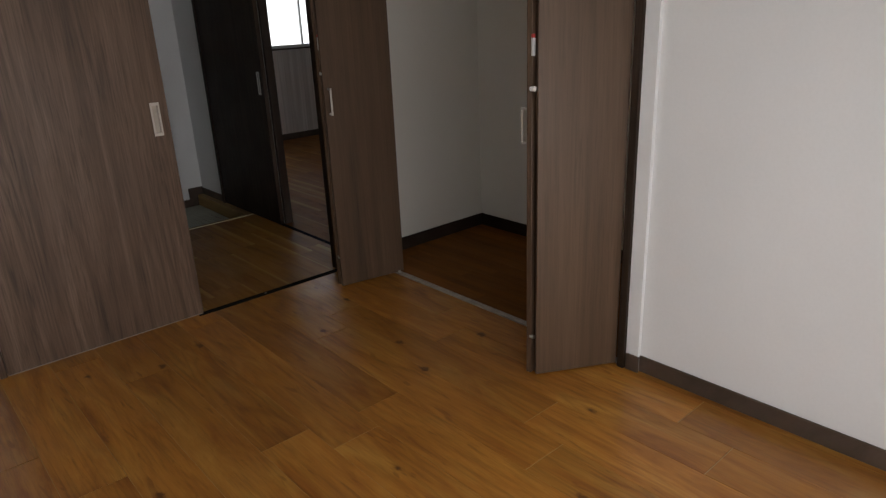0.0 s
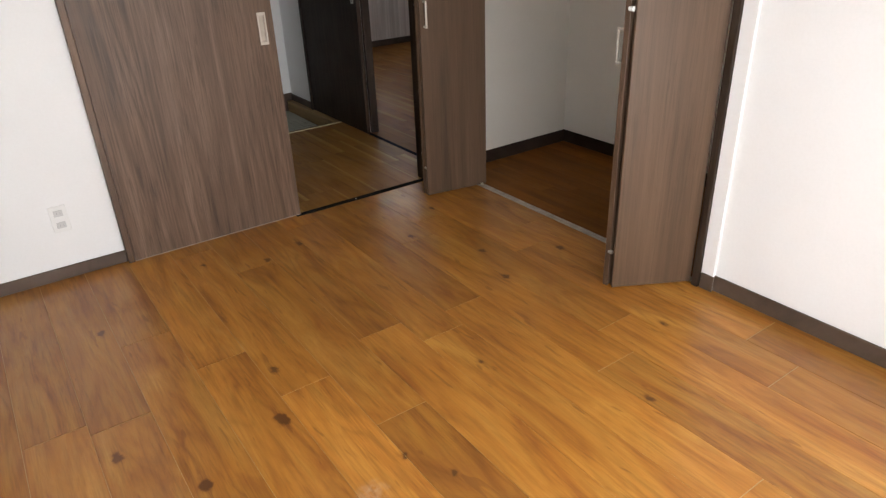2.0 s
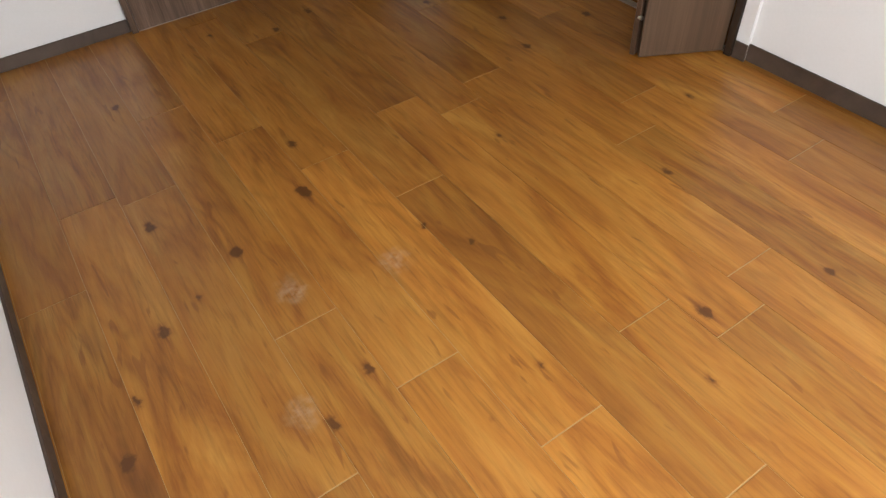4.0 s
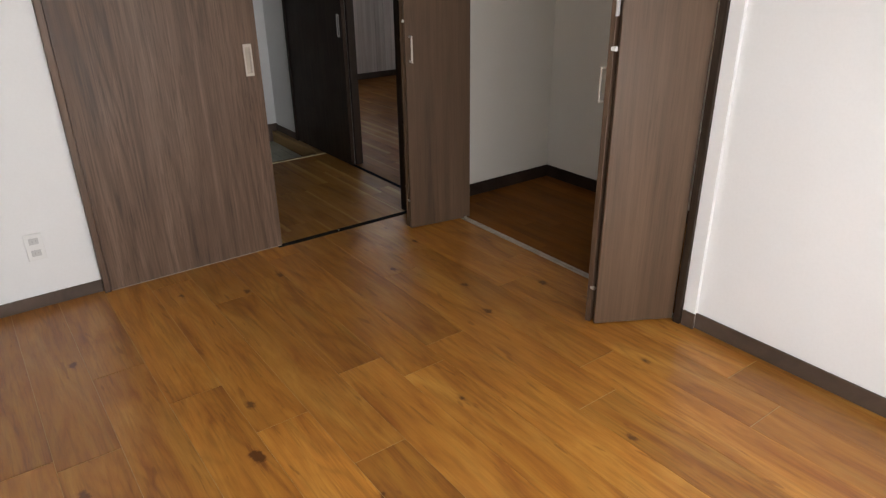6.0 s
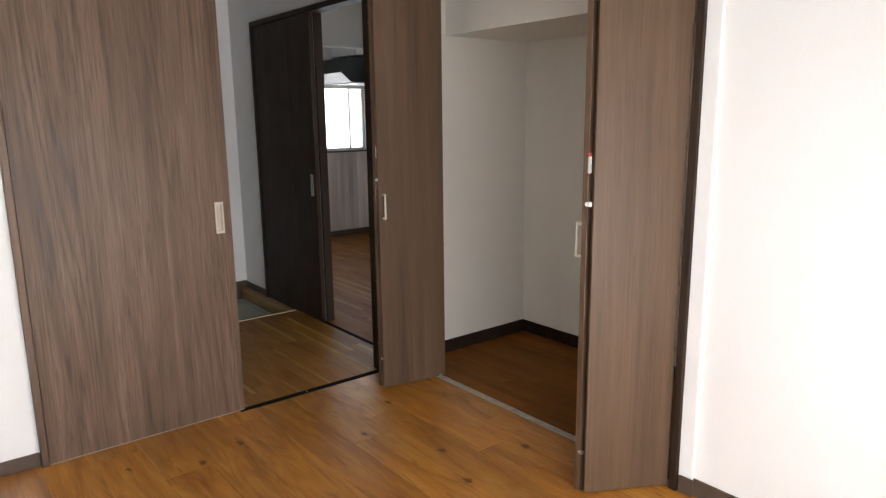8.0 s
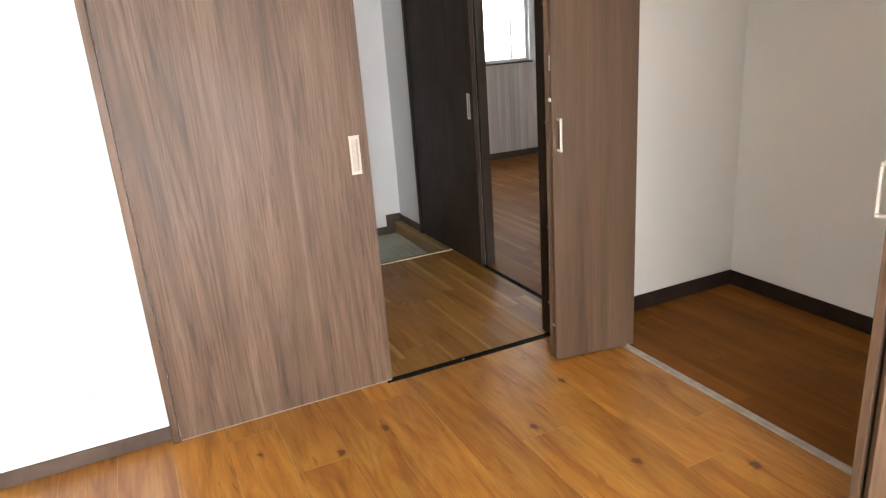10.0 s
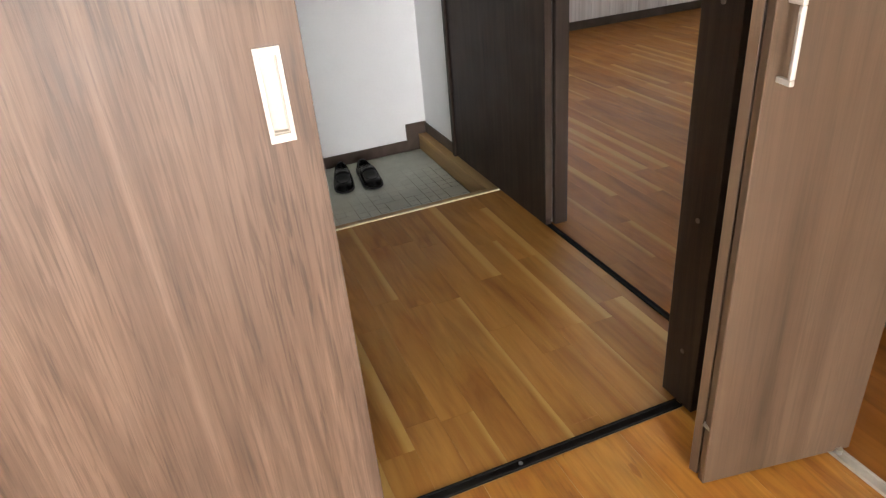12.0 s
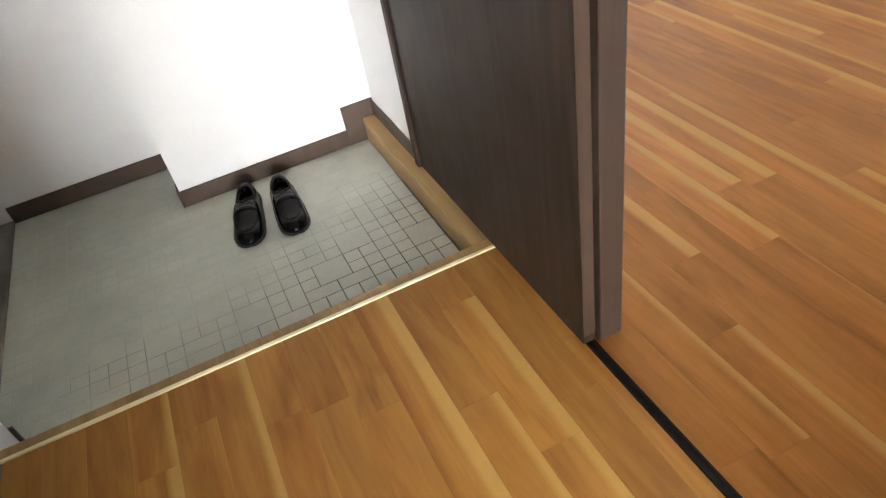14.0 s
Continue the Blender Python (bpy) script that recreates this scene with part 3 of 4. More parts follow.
entry_step = thing("entry_step", "wooden step edge with a brass strip above the entry tiles", "step", kind="structure")
part("riser", rounded(boxes((HW, HE, GY + 0.004, GY + 0.034, GZ, 0.001)), 0.003), STEP_WOOD, entry_step)
part("nosing", rounded(boxes((HW, HE - 0.003, GY - 0.0085, GY + 0.003, -0.02, 0.0035)), 0.002), BRASS, entry_step, "worn brass edge strip")
ledge = thing("entry_ledge", "raised wooden ledge along the entry wall", "ledge", kind="structure")
part("ledge_board", rounded(boxes((HE - 0.052, HE, GY + 0.0345, PY - 0.011, GZ, 0.0)), 0.004), STEP_WOOD, ledge)
sill = thing("door_sill", "grey metal sill of the entrance door", "door sill", kind="structure")
part("sill_plate", rounded(boxes((-0.485, -0.318, 1.546, AY - 0.001, GZ - 0.01, GZ + 0.012)), 0.004), plain("sill_metal", (0.20, 0.18, 0.155), 0.6, 0.2, 0.35), sill)
part("sill_lip", rounded(boxes((-0.485, -0.43, 1.546, AY - 0.001, GZ + 0.012, GZ + 0.028)), 0.004), ALUMINIUM, sill)


# ---- doors ----
def cup_handle(parent, x0, x1, z0, z1, y, out, mat, cup, label):
    """A flush oblong pull: raised rim round a sunken cup. out is the way the face looks along y."""
    w = 0.007
    h = part("handle", rounded(boxes((x0, x0 + w, min(y, y + out * 0.004), max(y, y + out * 0.004), z0, z1), (x1 - w, x1, min(y, y + out * 0.004), max(y, y + out * 0.004), z0, z1),
                                     (x0 + w, x1 - w, min(y, y + out * 0.004), max(y, y + out * 0.004), z0, z0 + 0.013), (x0 + w, x1 - w, min(y, y + out * 0.004), max(y, y + out * 0.004), z1 - 0.013, z1)), 0.0008, 1), mat, parent, label)
    bm = boxes((x0 + w + 0.0005, x1 - w - 0.0005, y - out * 0.0128, y - out * 0.0108, z0 + 0.0135, z1 - 0.0135))
    for a, b, c, d in ((x0 + w + 0.0003, x0 + w + 0.0018, z0 + 0.0133, z1 - 0.0133), (x1 - w - 0.0018, x1 - w - 0.0003, z0 + 0.0133, z1 - 0.0133), (x0 + w + 0.0018, x1 - w - 0.0018, z0 + 0.0133, z0 + 0.015), (x0 + w + 0.0018, x1 - w - 0.0018, z1 - 0.015, z1 - 0.0133)):
        box(bm, a, b, min(y, y - out * 0.0108), max(y, y - out * 0.0108), c, d)
    part("cup", bm, cup, h)
    return h


sliding_door = tagged(new("door_1"), "grey-brown walnut laminate sliding door, slid open", "door", kind="structure")
part("panel", boxes((-0.844, -0.071, 0.0, 0.031, 0.004, 2.054), (-0.045, -0.004, 0.0, 0.031, 0.004, 2.054), (-0.071, -0.045, 0.0, 0.031, 0.004, 0.899), (-0.071, -0.045, 0.0, 0.031, 1.018, 2.054), (-0.071, -0.045, 0.013, 0.031, 0.899, 1.018)), LAMINATE, sliding_door)
cup_handle(sliding_door, -0.078, -0.038, 0.886, 1.031, 0.0, -1, CREAM, CREAM_CUP, "cream oblong flush pull")
part("bottom_seal", boxes((-0.842, -0.006, -0.0008, 0.002, 0.0015, 0.0048)), PALE_SEAL, sliding_door, "pale seal along the door bottom")
part("edge_band", boxes((-0.0036, -0.0026, 0.002, 0.029, 0.006, 2.053)), EDGE_WOOD, sliding_door)

hall_door = tagged(new("door_2"), "dark wenge laminate sliding door, half open", "door", kind="structure")
part("panel", rounded(boxes((0.984, 1.012, 1.017, 1.896, 0.004, 2.068)), 0.0015, 1), WENGE, hall_door)
part("edge_band", boxes((0.9845, 1.0115, 1.0145, 1.0165, 0.03, 2.066)), EDGE_WOOD, hall_door, "brown edge band")
hb = part("handle", rounded(boxes((0.979, 0.984, 1.050, 1.056, 0.885, 1.03), (0.979, 0.984, 1.076, 1.082, 0.885, 1.03), (0.979, 0.984, 1.056, 1.076, 0.885, 0.895), (0.979, 0.984, 1.056, 1.076, 1.02, 1.03)), 0.001, 1), STEEL, hall_door, "steel flush pull")
part("cup", boxes((0.9828, 0.984, 1.056, 1.076, 0.895, 1.02)), GREY_PLASTIC, hb)

hinge = Vector((-0.124, 0.10, 0))
toilet_door = tagged(new("door_3"), "dark wenge hinged door with a lever handle, ajar", "door", kind="structure")
toilet_door.matrix_world = Matrix.Translation(hinge) @ Matrix.Rotation(radians(-3.7), 4, "Z")
part("panel", rounded(boxes((-0.018, 0.015, 0.0, 0.815, 0.012, 2.02)), 0.0015, 1), WENGE, toilet_door)
part("edge_band", boxes((-0.017, 0.014, 0.8152, 0.8172, 0.013, 2.019)), CREAM, toilet_door, "pale door edge")
hp = part("handle_plate", rounded(boxes((0.015, 0.019, 0.742, 0.782, 0.905, 1.075)), 0.0015), STEEL, toilet_door, "brushed steel handle plate")
bm = bmesh.new()
rod(bm, (0.018, 0.762, 0.960), (0.062, 0.762, 0.960), 0.0095)
rod(bm, (0.058, 0.765, 0.960), (0.058, 0.660, 0.952), 0.0095, 14, 0.011)
bmesh.ops.create_uvsphere(bm, u_segments=12, v_segments=8, radius=0.011, matrix=Matrix.Translation((0.058, 0.764, 0.960)))
part("lever", bm, STEEL, hp, smooth=True)
bm = bmesh.new()
rod(bm, (0.058, 0.661, 0.952), (0.058, 0.652, 0.9515), 0.0112, 14, 0.009)
part("lever_cap", bm, RUBBER, hp, "black lever end")

entrance_door = tagged(new("door_4"), "pale grey painted steel entrance door, closed", "door", kind="structure")
part("leaf", rounded(boxes((-0.54, -0.502, 1.66, 2.595, GZ + 0.03, 1.92)), 0.003), DOOR_STEEL, entrance_door)
for y0, y1 in ((1.63, 1.66), (2.595, 2.625)):
    part("door_frame_side", rounded(boxes((-0.56, -0.483, y0, y1, GZ + 0.02, 1.95)), 0.003), DOOR_STEEL, entrance_door)
for k in range(4):
    part("vent_slot", rounded(boxes((-0.5015, -0.499, 2.30 + k * 0.04, 2.318 + k * 0.04, 0.26, 0.34)), 0.0008, 1), VENT_GREY, entrance_door)
part("kick_plate", rounded(boxes((-0.502, -0.499, 1.69, 2.565, GZ + 0.06, 0.10)), 0.001, 1), STEEL, entrance_door)
bm = bmesh.new()
rod(bm, (-0.502, 1.75, 0.95), (-0.45, 1.75, 0.95), 0.012)
rod(bm, (-0.452, 1.745, 0.95), (-0.452, 1.87, 0.95), 0.011)
part("lever", bm, STEEL, entrance_door)


# ---- folding doors of the closet ----
def fold_panel(name, parent, a, b, side, thick=0.021):
    """An upright leaf from a to b on the plan; its thickness grows to the given side."""
    a, b = Vector((*a, 0)), Vector((*b, 0))
    way = (b - a).normalized()
    across = Vector((-way.y, way.x, 0)) * side
    m = Matrix((way.to_4d(), across.to_4d(), (0, 0, 1, 0), (0, 0, 0, 1))).transposed()
    m.translation = a
    m[3][3] = 1.0
    leaf = part(name, rounded(boxes((0, (b - a).length, min(0, thick), max(0, thick), 0.008, 2.050)), 0.0015, 1), FOLD_LAMINATE, parent)
    for v in leaf.data.vertices:
        v.co = m @ v.co
    leaf.data.flip_normals() if side < 0 else None
    leaf.data.update()
    return leaf, m


def bow_pull(leaf, m, x, out, z0, z1):
    """A bowed bar pull standing off the leaf's face."""
    bm = bmesh.new()
    y = 0.0 if out < 0 else 0.021
    w = 0.009
    box(bm, x - w / 2, x + w / 2, min(y, y + out * 0.034), max(y, y + out * 0.034), z0, z0 + 0.010)
    box(bm, x - w / 2, x + w / 2, min(y, y + out * 0.034), max(y, y + out * 0.034), z1 - 0.010, z1)
    box(bm, x - w / 2, x + w / 2, min(y + out * 0.026, y + out * 0.034), max(y + out * 0.026, y + out * 0.034), z0 + 0.010, z1 - 0.010)
    rounded(bm, 0.0025, 2)
    bm.transform(m)
    part("handle", bm, CREAM, leaf, "cream bowed pull")


def fold_pair(pivot_leaf, lead_leaf, pull_x, group_label):
    """Two leaves folded together: the leaf on the jamb and the leaf on the track."""
    ob = thing("folding_door", group_label, "closet door", group="folding doors of the closet")
    la, ma = fold_panel("pivot_leaf", ob, *pivot_leaf)
    lb, mb = fold_panel("lead_leaf", ob, *lead_leaf)
    bow_pull(lb, mb, pull_x, -1, 0.902, 1.031)
    fold = (Vector(pivot_leaf[0]) + Vector(lead_leaf[0])) / 2
    sy = 1 if lead_leaf[1][1] < pivot_leaf[1][1] else -1
    for z, r in ((0.165, 0.008), (1.098, 0.009)):
        bm = bmesh.new()
        rod(bm, (fold.x + 0.004, fold.y - 0.009, z), (fold.x + 0.004, fold.y + 0.009, z), r)
        part("hinge", bm, STEEL if z < 1 else PLASTIC, ob, "white plastic hinge cap" if z > 1 else "")
    part("catch", rounded(boxes((fold.x - 0.002, fold.x + 0.01, fold.y - 0.004, fold.y + 0.004, 1.205, 1.262)), 0.001), OUTLET_GREY, ob, "white plastic catch")
    part("catch_tip", rounded(boxes((fold.x - 0.002, fold.x + 0.01, fold.y - 0.004, fold.y + 0.004, 1.263, 1.275)), 0.001), RED_PLASTIC, ob, "red catch tip")
    return ob


fold_pair(((0.664, -0.212), (0.986, -0.128), 1), ((0.657, -0.240), (1.020, -0.302), 1), 0.022, "brown walnut laminate folding door, folded open by the hall doorway")
fold_pair(((0.676, -1.556), (0.966, -1.722), 1), ((0.668, -1.512), (0.988, -1.446), -1), 0.022, "brown walnut laminate folding door, folded open beside the white wall")


# ---- electrical socket ----
socket = thing("wall_socket", "white double wall socket low on the white wall", "socket")
part("plate", rounded(boxes((-1.125, -1.055, NY - 0.008, NY, 0.220, 0.340)), 0.003), PLASTIC, socket)
for z in (0.253, 0.307):
    o = part("outlet", rounded(boxes((-1.108, -1.072, NY - 0.0095, NY - 0.007, z - 0.014, z + 0.014)), 0.001, 1), OUTLET_GREY, socket)
    for dx in (-0.0055, 0.0075):
        part("slot", boxes((-1.09 + dx, -1.0885 + dx, NY - 0.0102, NY - 0.009, z - 0.005, z + 0.005)), GREY_PLASTIC, o)


# ---- shoes ----
def shoe_rings(n=33):
    """Place, half-width and top height along a loafer from heel to toe."""
    rings = []
    for i in range(n):
        t = i / (n - 1)
        w = 0.037 + 0.010 * (0.5 - 0.5 * math.cos(math.pi * min(1.0, t / 0.70)))
        if t > 0.76:
            w *= math.sqrt(max(0.07, 1 - ((t - 0.76) / 0.245) ** 2.2))
        if t < 0.10:
            w *= 0.70 + 0.30 * math.sqrt(t / 0.10)
        if t < 0.44:
            top = 0.060 - 0.010 * math.sin(math.pi * t / 0.44) + 0.014 * t / 0.44
        else:
            top = 0.074 - 0.028 * (0.5 - 0.5 * math.cos(math.pi * min(1, (t - 0.44) / 0.40)))
        if t > 0.84:
            top -= 0.022 * ((t - 0.84) / 0.16) ** 2.2
        rings.append((0.29 * t, w, top))
    return rings


def loft(rings, bottom, seg=24):
    bm = bmesh.new()
    loops = []
    for y, w, top in rings:
        loop = []
        for k in range(seg + 1):
            a = math.pi * k / seg
            c, s = math.cos(a), math.sin(a)
            x = w * math.copysign(abs(c) ** 0.82, c)
            z = bottom + (top - bottom) * (s ** 0.78)
            loop.append(bm.verts.new((x, y, z)))
        loops.append(loop)
    for a, b in zip(loops, loops[1:]):
        for k in range(seg):
            bm.faces.new((a[k], a[k + 1], b[k + 1], b[k]))
        bm.faces.new((a[seg], a[0], b[0], b[seg]))
    for lp in (loops[0], loops[-1][::-1]):
        bm.faces.new(lp)
    bmesh.ops.recalc_face_normals(bm, faces=bm.faces)
    return bm


def shoe_top(rings, y, x):
    """Height of the upper at a place on the plan."""
    k = min(range(len(rings)), key=lambda i: abs(rings[i][0] - y))
    _, w, top = rings[k]
    c = min(0.999, abs(x) / w) ** (1 / 0.82)
    return 0.014 + (top - 0.014) * math.sqrt(1 - c * c) ** 0.78


def shoe(at):
    ob = thing("shoe", "black polished leather loafer on the entry tiles", "shoe", at, group="pair of shoes")
    rings = shoe_rings()
    upper = loft(rings, 0.014)
    mouth = [f for f in upper.faces if ((f.calc_center_median().y - 0.076) / 0.060) ** 2 + (f.calc_center_median().x / 0.029) ** 2 < 1 and f.calc_center_median().z > 0.028]
    rim = {e for f in mouth for e in f.edges if any(g not in mouth for g in e.link_faces)}
    for v in {v for e in rim for v in e.verts}:
        a = math.atan2(v.co.x / 0.028, (v.co.y - 0.076) / 0.058)
        x, y = 0.028 * math.sin(a), 0.076 + 0.058 * math.cos(a)
        v.co = Vector((x, y, shoe_top(rings, y, x)))
    rim_at = [tuple(e.verts[0].co) for e in rim] + [tuple(e.verts[1].co) for e in rim]
    bmesh.ops.delete(upper, geom=mouth, context="FACES")
    sunk = bmesh.ops.extrude_edge_only(upper, edges=[e for e in rim if e.is_valid])["geom"]
    for v in sunk:
        if isinstance(v, bmesh.types.BMVert):
            v.co = Vector((v.co.x * 0.93, 0.076 + (v.co.y - 0.076) * 0.97, 0.024))
    part("upper", upper, LEATHER, ob, smooth=True)
    bm = bmesh.new()
    for x, y, z in sorted(set((round(x, 4), round(y, 4), round(z, 4)) for x, y, z in rim_at)):
        bmesh.ops.create_uvsphere(bm, u_segments=8, v_segments=5, radius=0.0036, matrix=Matrix.Translation((x, y, z - 0.0005)))
    part("collar", bm, LEATHER, ob, smooth=True)
    bm = bmesh.new()
    outline = [(w + 0.004, y) for y, w, _ in rings]
    pts = [(w, y) for w, y in outline] + [(-w, y) for w, y in reversed(outline)]
    low = [bm.verts.new((x, y, 0.006 if y > 0.08 else 0.0)) for x, y in pts]
    high = [bm.verts.new((x, y, 0.016)) for x, y in pts]
    bm.faces.new(low[::-1]), bm.faces.new(high)
    for i in range(len(pts)):
        k = (i + 1) % len(pts)
        bm.faces.new((low[i], low[k], high[k], high[i]))
    bmesh.ops.recalc_face_normals(bm, faces=bm.faces)
    part("sole", bm, RUBBER, ob)
    part("tread", rounded(boxes((-0.036, 0.036, 0.13, 0.255, -0.0005, 0.0065)), 0.002, 1), RUBBER, ob)
    part("heel", rounded(boxes((-0.030, 0.030, 0.004, 0.075, -0.0005, 0.012)), 0.003), RUBBER, ob)
    bm = bmesh.new()
    bmesh.ops.create_uvsphere(bm, u_segments=16, v_segments=8, radius=1, matrix=Matrix.Translation((0, 0.076, 0.022)) @ Matrix.Diagonal((0.030, 0.060, 0.005, 1)))
    part("insole", bm, LINING, ob, smooth=True)
    bm = bmesh.new()
    for k in range(60):
        a = math.pi * (k / 59.0)
        x, y = 0.037 * math.cos(a), 0.176 + 0.080 * math.sin(a)
        bmesh.ops.create_uvsphere(bm, u_segments=8, v_segments=5, radius=0.0012, matrix=Matrix.Translation((x, y, shoe_top(rings, y, x) + 0.0005)))
    part("apron_seam", bm, LEATHER, ob, smooth=True)
    bm = bmesh.new()
    rows = []
    for y, lift in ((0.150, 0.0), (0.152, 0.003), (0.172, 0.003), (0.174, 0.0)):
        rows.append([bm.verts.new((x, y, shoe_top(rings, y, x) + lift)) for x in (0.042 * (k / 10 - 1) for k in range(21))])
    for a, b in zip(rows, rows[1:]):
        for k in range(20):
            bm.faces.new((a[k], a[k + 1], b[k + 1], b[k]))
    bmesh.ops.recalc_face_normals(bm, faces=bm.faces)
    part("strap", bm, LEATHER, ob, "leather strap across the instep", smooth=True)
    return ob


shoe(Matrix.Translation((0.468, 2.248, GZ)) @ Matrix.Rotation(radians(180 - 11), 4, "Z") @ Matrix.Diagonal((1.0, 1.02, 1.0, 1)))
shoe(Matrix.Translation((0.575, 2.222, GZ)) @ Matrix.Rotation(radians(180 - 3), 4, "Z") @ Matrix.Diagonal((1.0, 1.02, 1.0, 1)))


# ---- dining room: panelled half wall, windows, hood ----
def window(name, x0, x1, bars):
    ob = tagged(new(name), "bright kitchen window with white frame and frosted panes", "window", kind="structure")
    y0, y1 = RY1 + 0.04, RY1 + 0.09
    for dims in ((x0, x1, y0, y1, WZ0, WZ0 + 0.03), (x0, x1, y0, y1, WZ1 - 0.03, WZ1), (x0, x0 + 0.03, y0, y1, WZ0 + 0.03, WZ1 - 0.03), (x1 - 0.03, x1, y0, y1, WZ0 + 0.03, WZ1 - 0.03)):
        part("window_frame", rounded(boxes(dims), 0.003), PLASTIC, ob)
    edges = [x0 + 0.03] + list(bars) + [x1 - 0.03]
    for b in bars:
        part("mullion", rounded(boxes((b - 0.009, b + 0.009, y0 + 0.005, y1 - 0.005, WZ0 + 0.03, WZ1 - 0.03)), 0.003), PLASTIC, ob)
    for a, b in zip(edges, edges[1:]):
        pane = part("pane", boxes((a + (0.0 if a == edges[0] else 0.009), b - (0.0 if b == edges[-1] else 0.009), y0 + 0.02, y0 + 0.025, WZ0 + 0.03, WZ1 - 0.03)), FROSTED, ob)
        pane.visible_shadow = False
    part("window_sill", rounded(boxes((x0 - 0.02, x1 + 0.02, RY1 - 0.03, RY1 + 0.04, WZ0 - 0.018, WZ0)), 0.003), TRIM, ob, "dark window sill")
    return ob


window("window_1", W1, W2, (2.5, 3.09))
window("window_2", W3, W4, (3.9,))

panel = thing("wall_panel", "pale grey wood-grain panelling below the kitchen window", "wall panel", kind="structure")
x, k = RX0, 0
while x < RX1 - 0.01:
    w = (0.155, 0.12, 0.18, 0.14)[k % 4]
    part("board", rounded(boxes((x, min(RX1, x + w - 0.002), RY1 - 0.014, RY1 - 0.001, 0.0, WZ0 - 0.02)), 0.001, 1), PANEL_WOOD, panel)
    x, k = x + w, k + 1

hood = thing("range_hood", "black trapezoid range hood hanging by the kitchen window", "range hood")
bm = bmesh.new()
prof = [(2.614, 1.883), (2.69, 2.037), (3.30, 2.085), (3.30, 1.785), (2.736, 1.785)]
front = [bm.verts.new((x, 3.40, z)) for x, z in prof]
back = [bm.verts.new((x, RY1 - 0.002, z)) for x, z in prof]
bm.faces.new(front), bm.faces.new(back[::-1])
for i in range(5):
    j = (i + 1) % 5
    bm.faces.new((front[j], front[i], back[i], back[j]))
bmesh.ops.recalc_face_normals(bm, faces=bm.faces)
part("canopy", rounded(bm, 0.006), HOOD, hood)
part("filter", boxes((2.78, 3.25, 3.44, RY1 - 0.05, 1.775, 1.7845)), GREY_PLASTIC, hood)
part("duct", rounded(boxes((2.85, 3.2, 3.46, RY1 - 0.003, 2.08, CEIL - 0.002)), 0.004), PLASTIC, hood)

# windows that light the rooms
def tall_window(name, dims, along, label):
    """A two-sash window with aluminium frame; along is its long axis on the plan."""
    ob = tagged(new(name), label, "window", kind="structure")
    a0, a1, b, z0, z1 = dims

    def bar(n, s0, s1, t0, t1, dz0, dz1, mat):
        d = (s0, s1, t0, t1, dz0, dz1) if along == "x" else (t0, t1, s0, s1, dz0, dz1)
        return part(n, boxes(d), mat, ob)
    mid = (a0 + a1) / 2
    for s0, s1, off in ((a0, mid + 0.03, 0.0), (mid - 0.03, a1, 0.03)):
        bar("sash_stile", s0, s0 + 0.04, b + off, b + off + 0.028, z0, z1, ALUMINIUM)
        bar("sash_stile", s1 - 0.04, s1, b + off, b + off + 0.028, z0, z1, ALUMINIUM)
        bar("sash_rail", s0 + 0.04, s1 - 0.04, b + off, b + off + 0.028, z0, z0 + 0.06, ALUMINIUM)
        bar("sash_rail", s0 + 0.04, s1 - 0.04, b + off, b + off + 0.028, z1 - 0.045, z1, ALUMINIUM)
        g = bar("pane", s0 + 0.04, s1 - 0.04, b + off + 0.011, b + off + 0.016, z0 + 0.06, z1 - 0.045, GLASS)
        g.visible_shadow = False
    return ob


tall_window("window_3", (-1.50, 0.30, SY - 0.075, 0.01, 2.05), "x", "tall aluminium balcony window")
tall_window("window_4", (2.4, 3.7, RX1 + 0.02, 0.9, 1.95), "y", "aluminium dining-room window")


# ---- floor pieces ----
BOARD_MESHES = {}


def board(parent, name, x, y, w, length, top, thick, mat):
    key = (round(w, 4), round(length, 4), mat.name)
    if key not in BOARD_MESHES:
        bm = boxes((-w / 2, w / 2, -length / 2, length / 2, -thick, 0))
        edges = [e for e in bm.edges if all(v.co.z > -1e-6 for v in e.verts)]
        bmesh.ops.bevel(bm, geom=edges, offset=0.0004 if thick < 0.004 else 0.00015, segments=1, affect="EDGES")
        BOARD_MESHES[key] = to_mesh(name, bm, mat)
    ob = new(name, BOARD_MESHES[key])
    ob.location = (x, y, top)
    ob.parent = parent
    return ob


def strip_floor(parent, x0, x1, y0, y1, width, lengths, offset, mat, joint, rng, first=0.0):
    """Rows of boards along y, each row started at its own offset."""
    x, row = x0 - first, 0
    while x < x1 - 0.004:
        a, b = max(x, x0), min(x + width, x1)
        if b - a > 0.006:
            y, k = y0 - offset(row), 0
            while y < y1 - 0.004:
                length = lengths(rng)
                c, d = max(y, y0), min(y + length, y1)
                if d - c > 0.01:
                    board(parent, "plank", (a + b) / 2, (c + d) / 2, b - a - joint, d - c - joint, 0.0, 0.0045, mat)
                y += length
        x, row = x + width, row + 1


rng = random.Random(5)
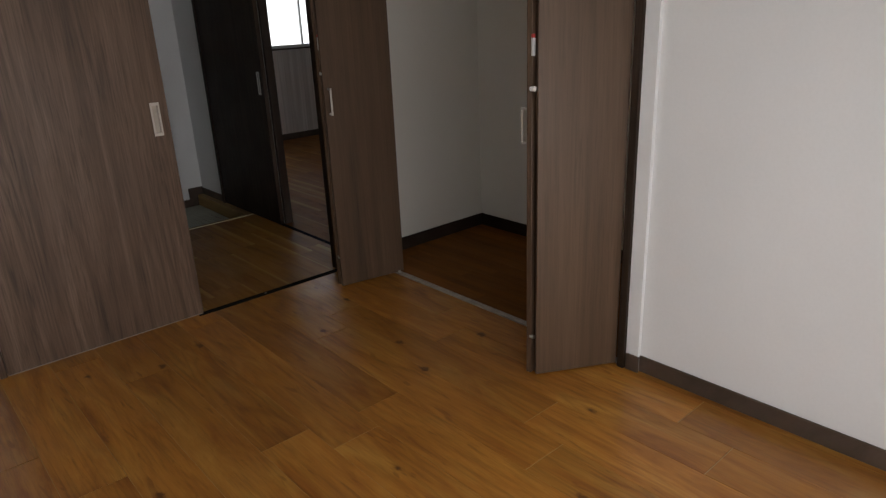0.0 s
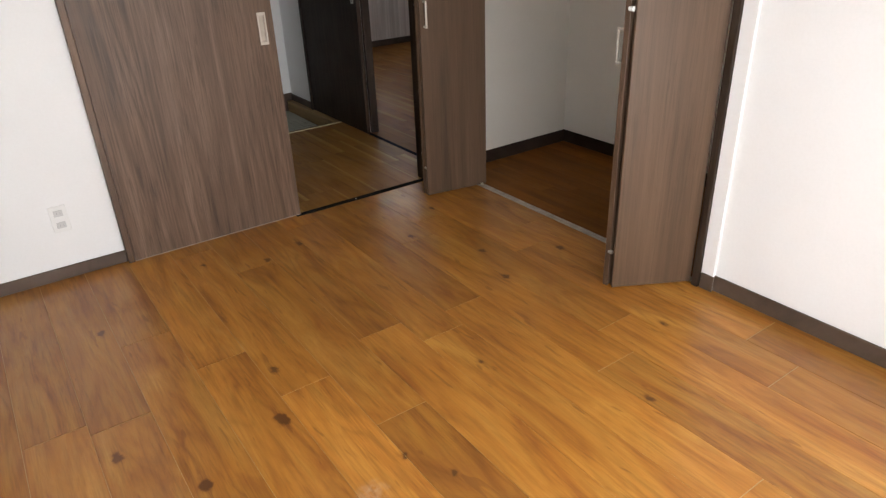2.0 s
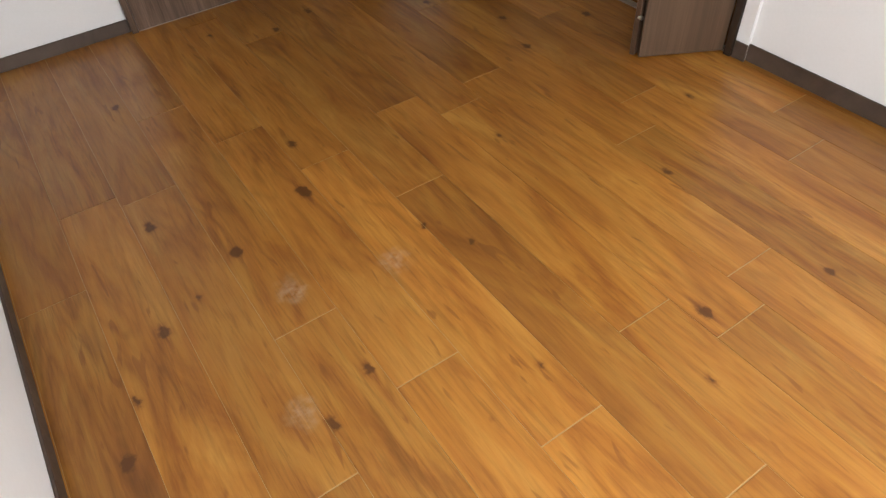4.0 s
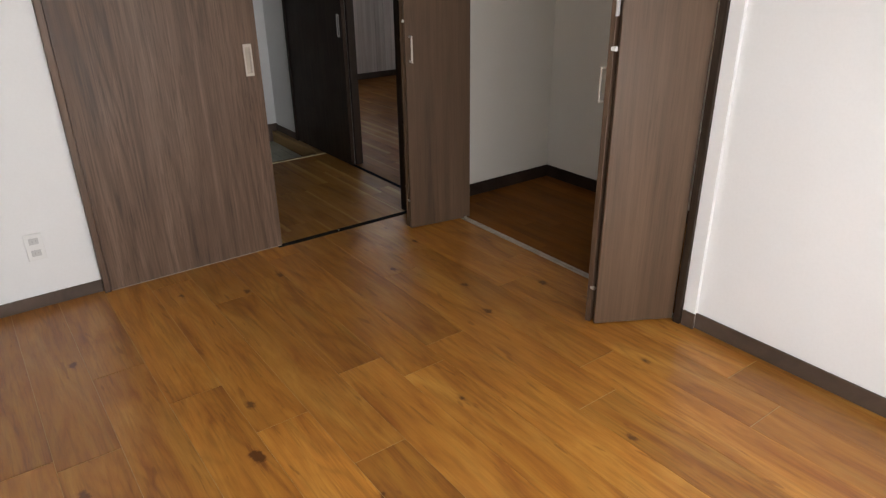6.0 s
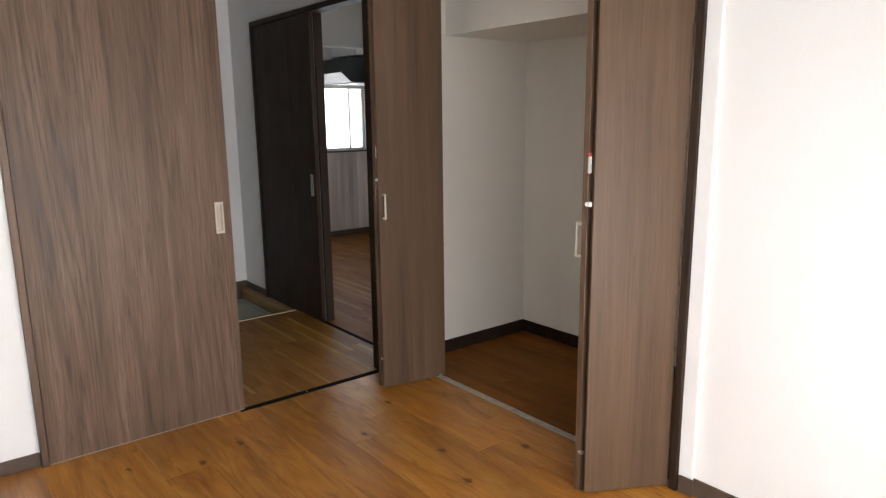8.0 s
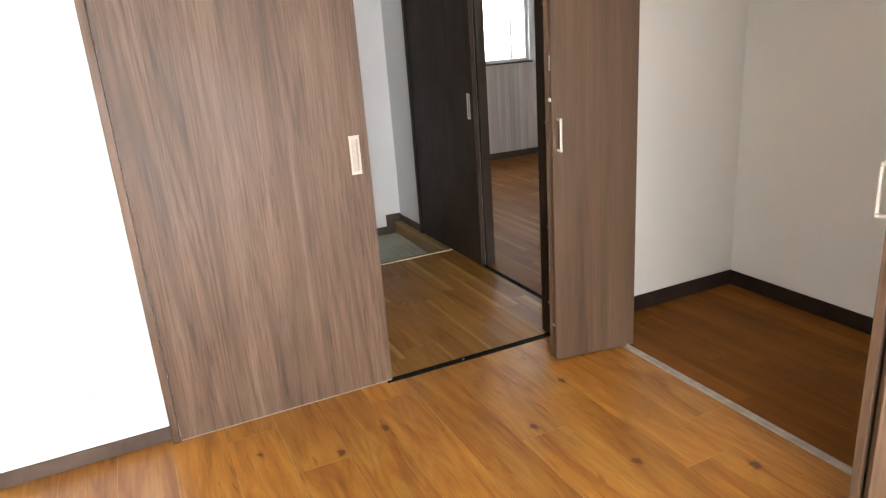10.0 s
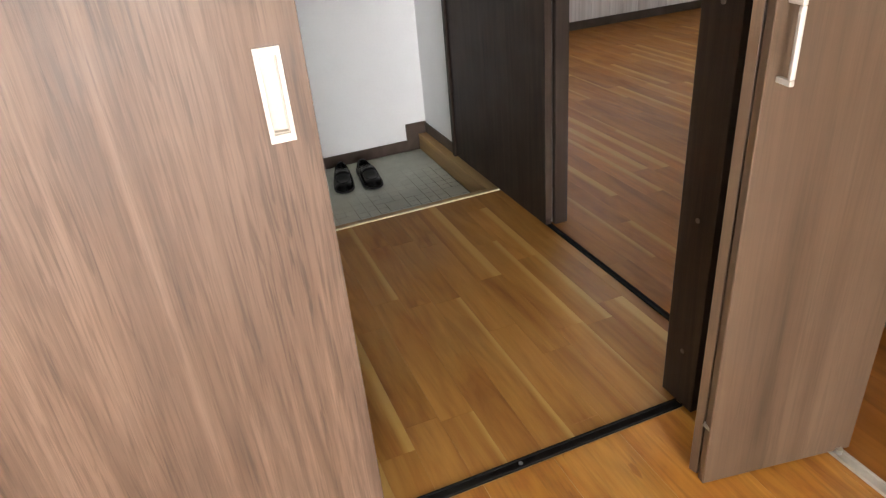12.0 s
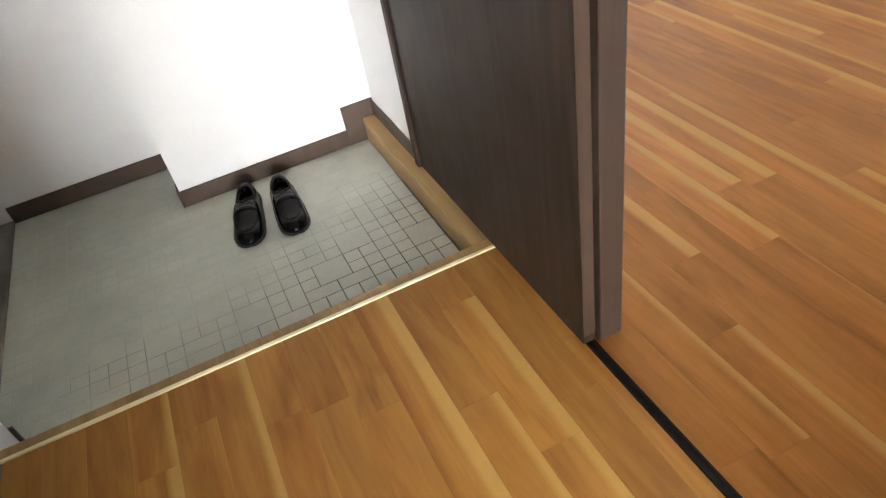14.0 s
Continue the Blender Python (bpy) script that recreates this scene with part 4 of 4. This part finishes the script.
# bedroom planks 0.184 x 1.246, each row with its own end joint
PW, PL = 0.1840, 1.246
ends = {-4: -1.462, -3: -1.10, -2: -1.16, -1: -1.955, 0: -2.272, 1: -2.597, 2: -1.667, 3: -2.468, 4: -2.627, 5: -2.507, 6: -1.9, 7: -1.73, 8: -1.05, 9: -2.1, 10: -1.5}
for row in range(-5, 12):
    x = -0.880 + row * PW
    a, b = max(x, WX), min(x + PW, EX - 0.003)
    if b - a > 0.006:
        y = ends.get(row, -1.0) - PL * 3
        while y < -0.024:
            c, d = max(y, SY), min(y + PL, -0.019 if a > -0.04 else 0.03)
            if d - c > 0.01:
                board(floor_bedroom, "plank", (a + b) / 2, (c + d) / 2, b - a - 0.0013, d - c - 0.0032, 0.0, 0.003, OAK)
            y += PL
strip_floor(floor_hall, HW, 0.9905, 0.012, GY - 0.009, 0.0925, lambda r: r.choice((0.45, 0.6, 0.9)), lambda row: (row * 0.37) % 0.8, HALL_OAK, 0.0004, rng)
strip_floor(floor_closet, EX + 0.017, CX, CS, CN, 0.0925, lambda r: r.choice((0.45, 0.6, 0.9)), lambda row: (row * 0.41) % 0.8, SHADED_CLOSET_OAK, 0.0007, rng)
strip_floor(floor_dining, 1.0135, RX1, RY0, RY1, 0.0925, lambda r: r.choice((0.6, 0.9, 0.9)), lambda row: (row * 0.33) % 0.85, SHADED_ROOM_OAK, 0.0004, rng)

# entry tiles: small squares, some of double size, on a 49 mm module
mod = 0.049
cols, rows_n = int((HE - 0.052 + 0.318) / mod) + 1, int((AY - GY - 0.03) / mod) + 1
used = set()
for i in range(cols):
    for j in range(rows_n):
        if (i, j) in used:
            continue
        w = h = 1
        pick = rng.random()
        if pick < 0.05 and not ({(i + 1, j), (i, j + 1), (i + 1, j + 1)} & used):
            w = h = 2
        elif pick < 0.11 and (i + 1, j) not in used:
            w = 2
        elif pick < 0.16 and (i, j + 1) not in used:
            h = 2
        used |= {(i + p, j + q) for p in range(w) for q in range(h)}
        xa, xb = HE - 0.053 - (i + w) * mod, HE - 0.053 - i * mod
        ya, yb = GY + 0.035 + j * mod, GY + 0.035 + (j + h) * mod
        xa, yb = max(xa, -0.318), min(yb, AY - BT)
        if xb > PX - BT and yb > PY - BT:
            yb = min(yb, PY - BT)
        if xb - xa > 0.012 and yb - ya > 0.012:
            board(floor_entry, "tile", (xa + xb) / 2, (ya + yb) / 2, xb - xa - 0.003, yb - ya - 0.003, GZ, 0.004, TILE)
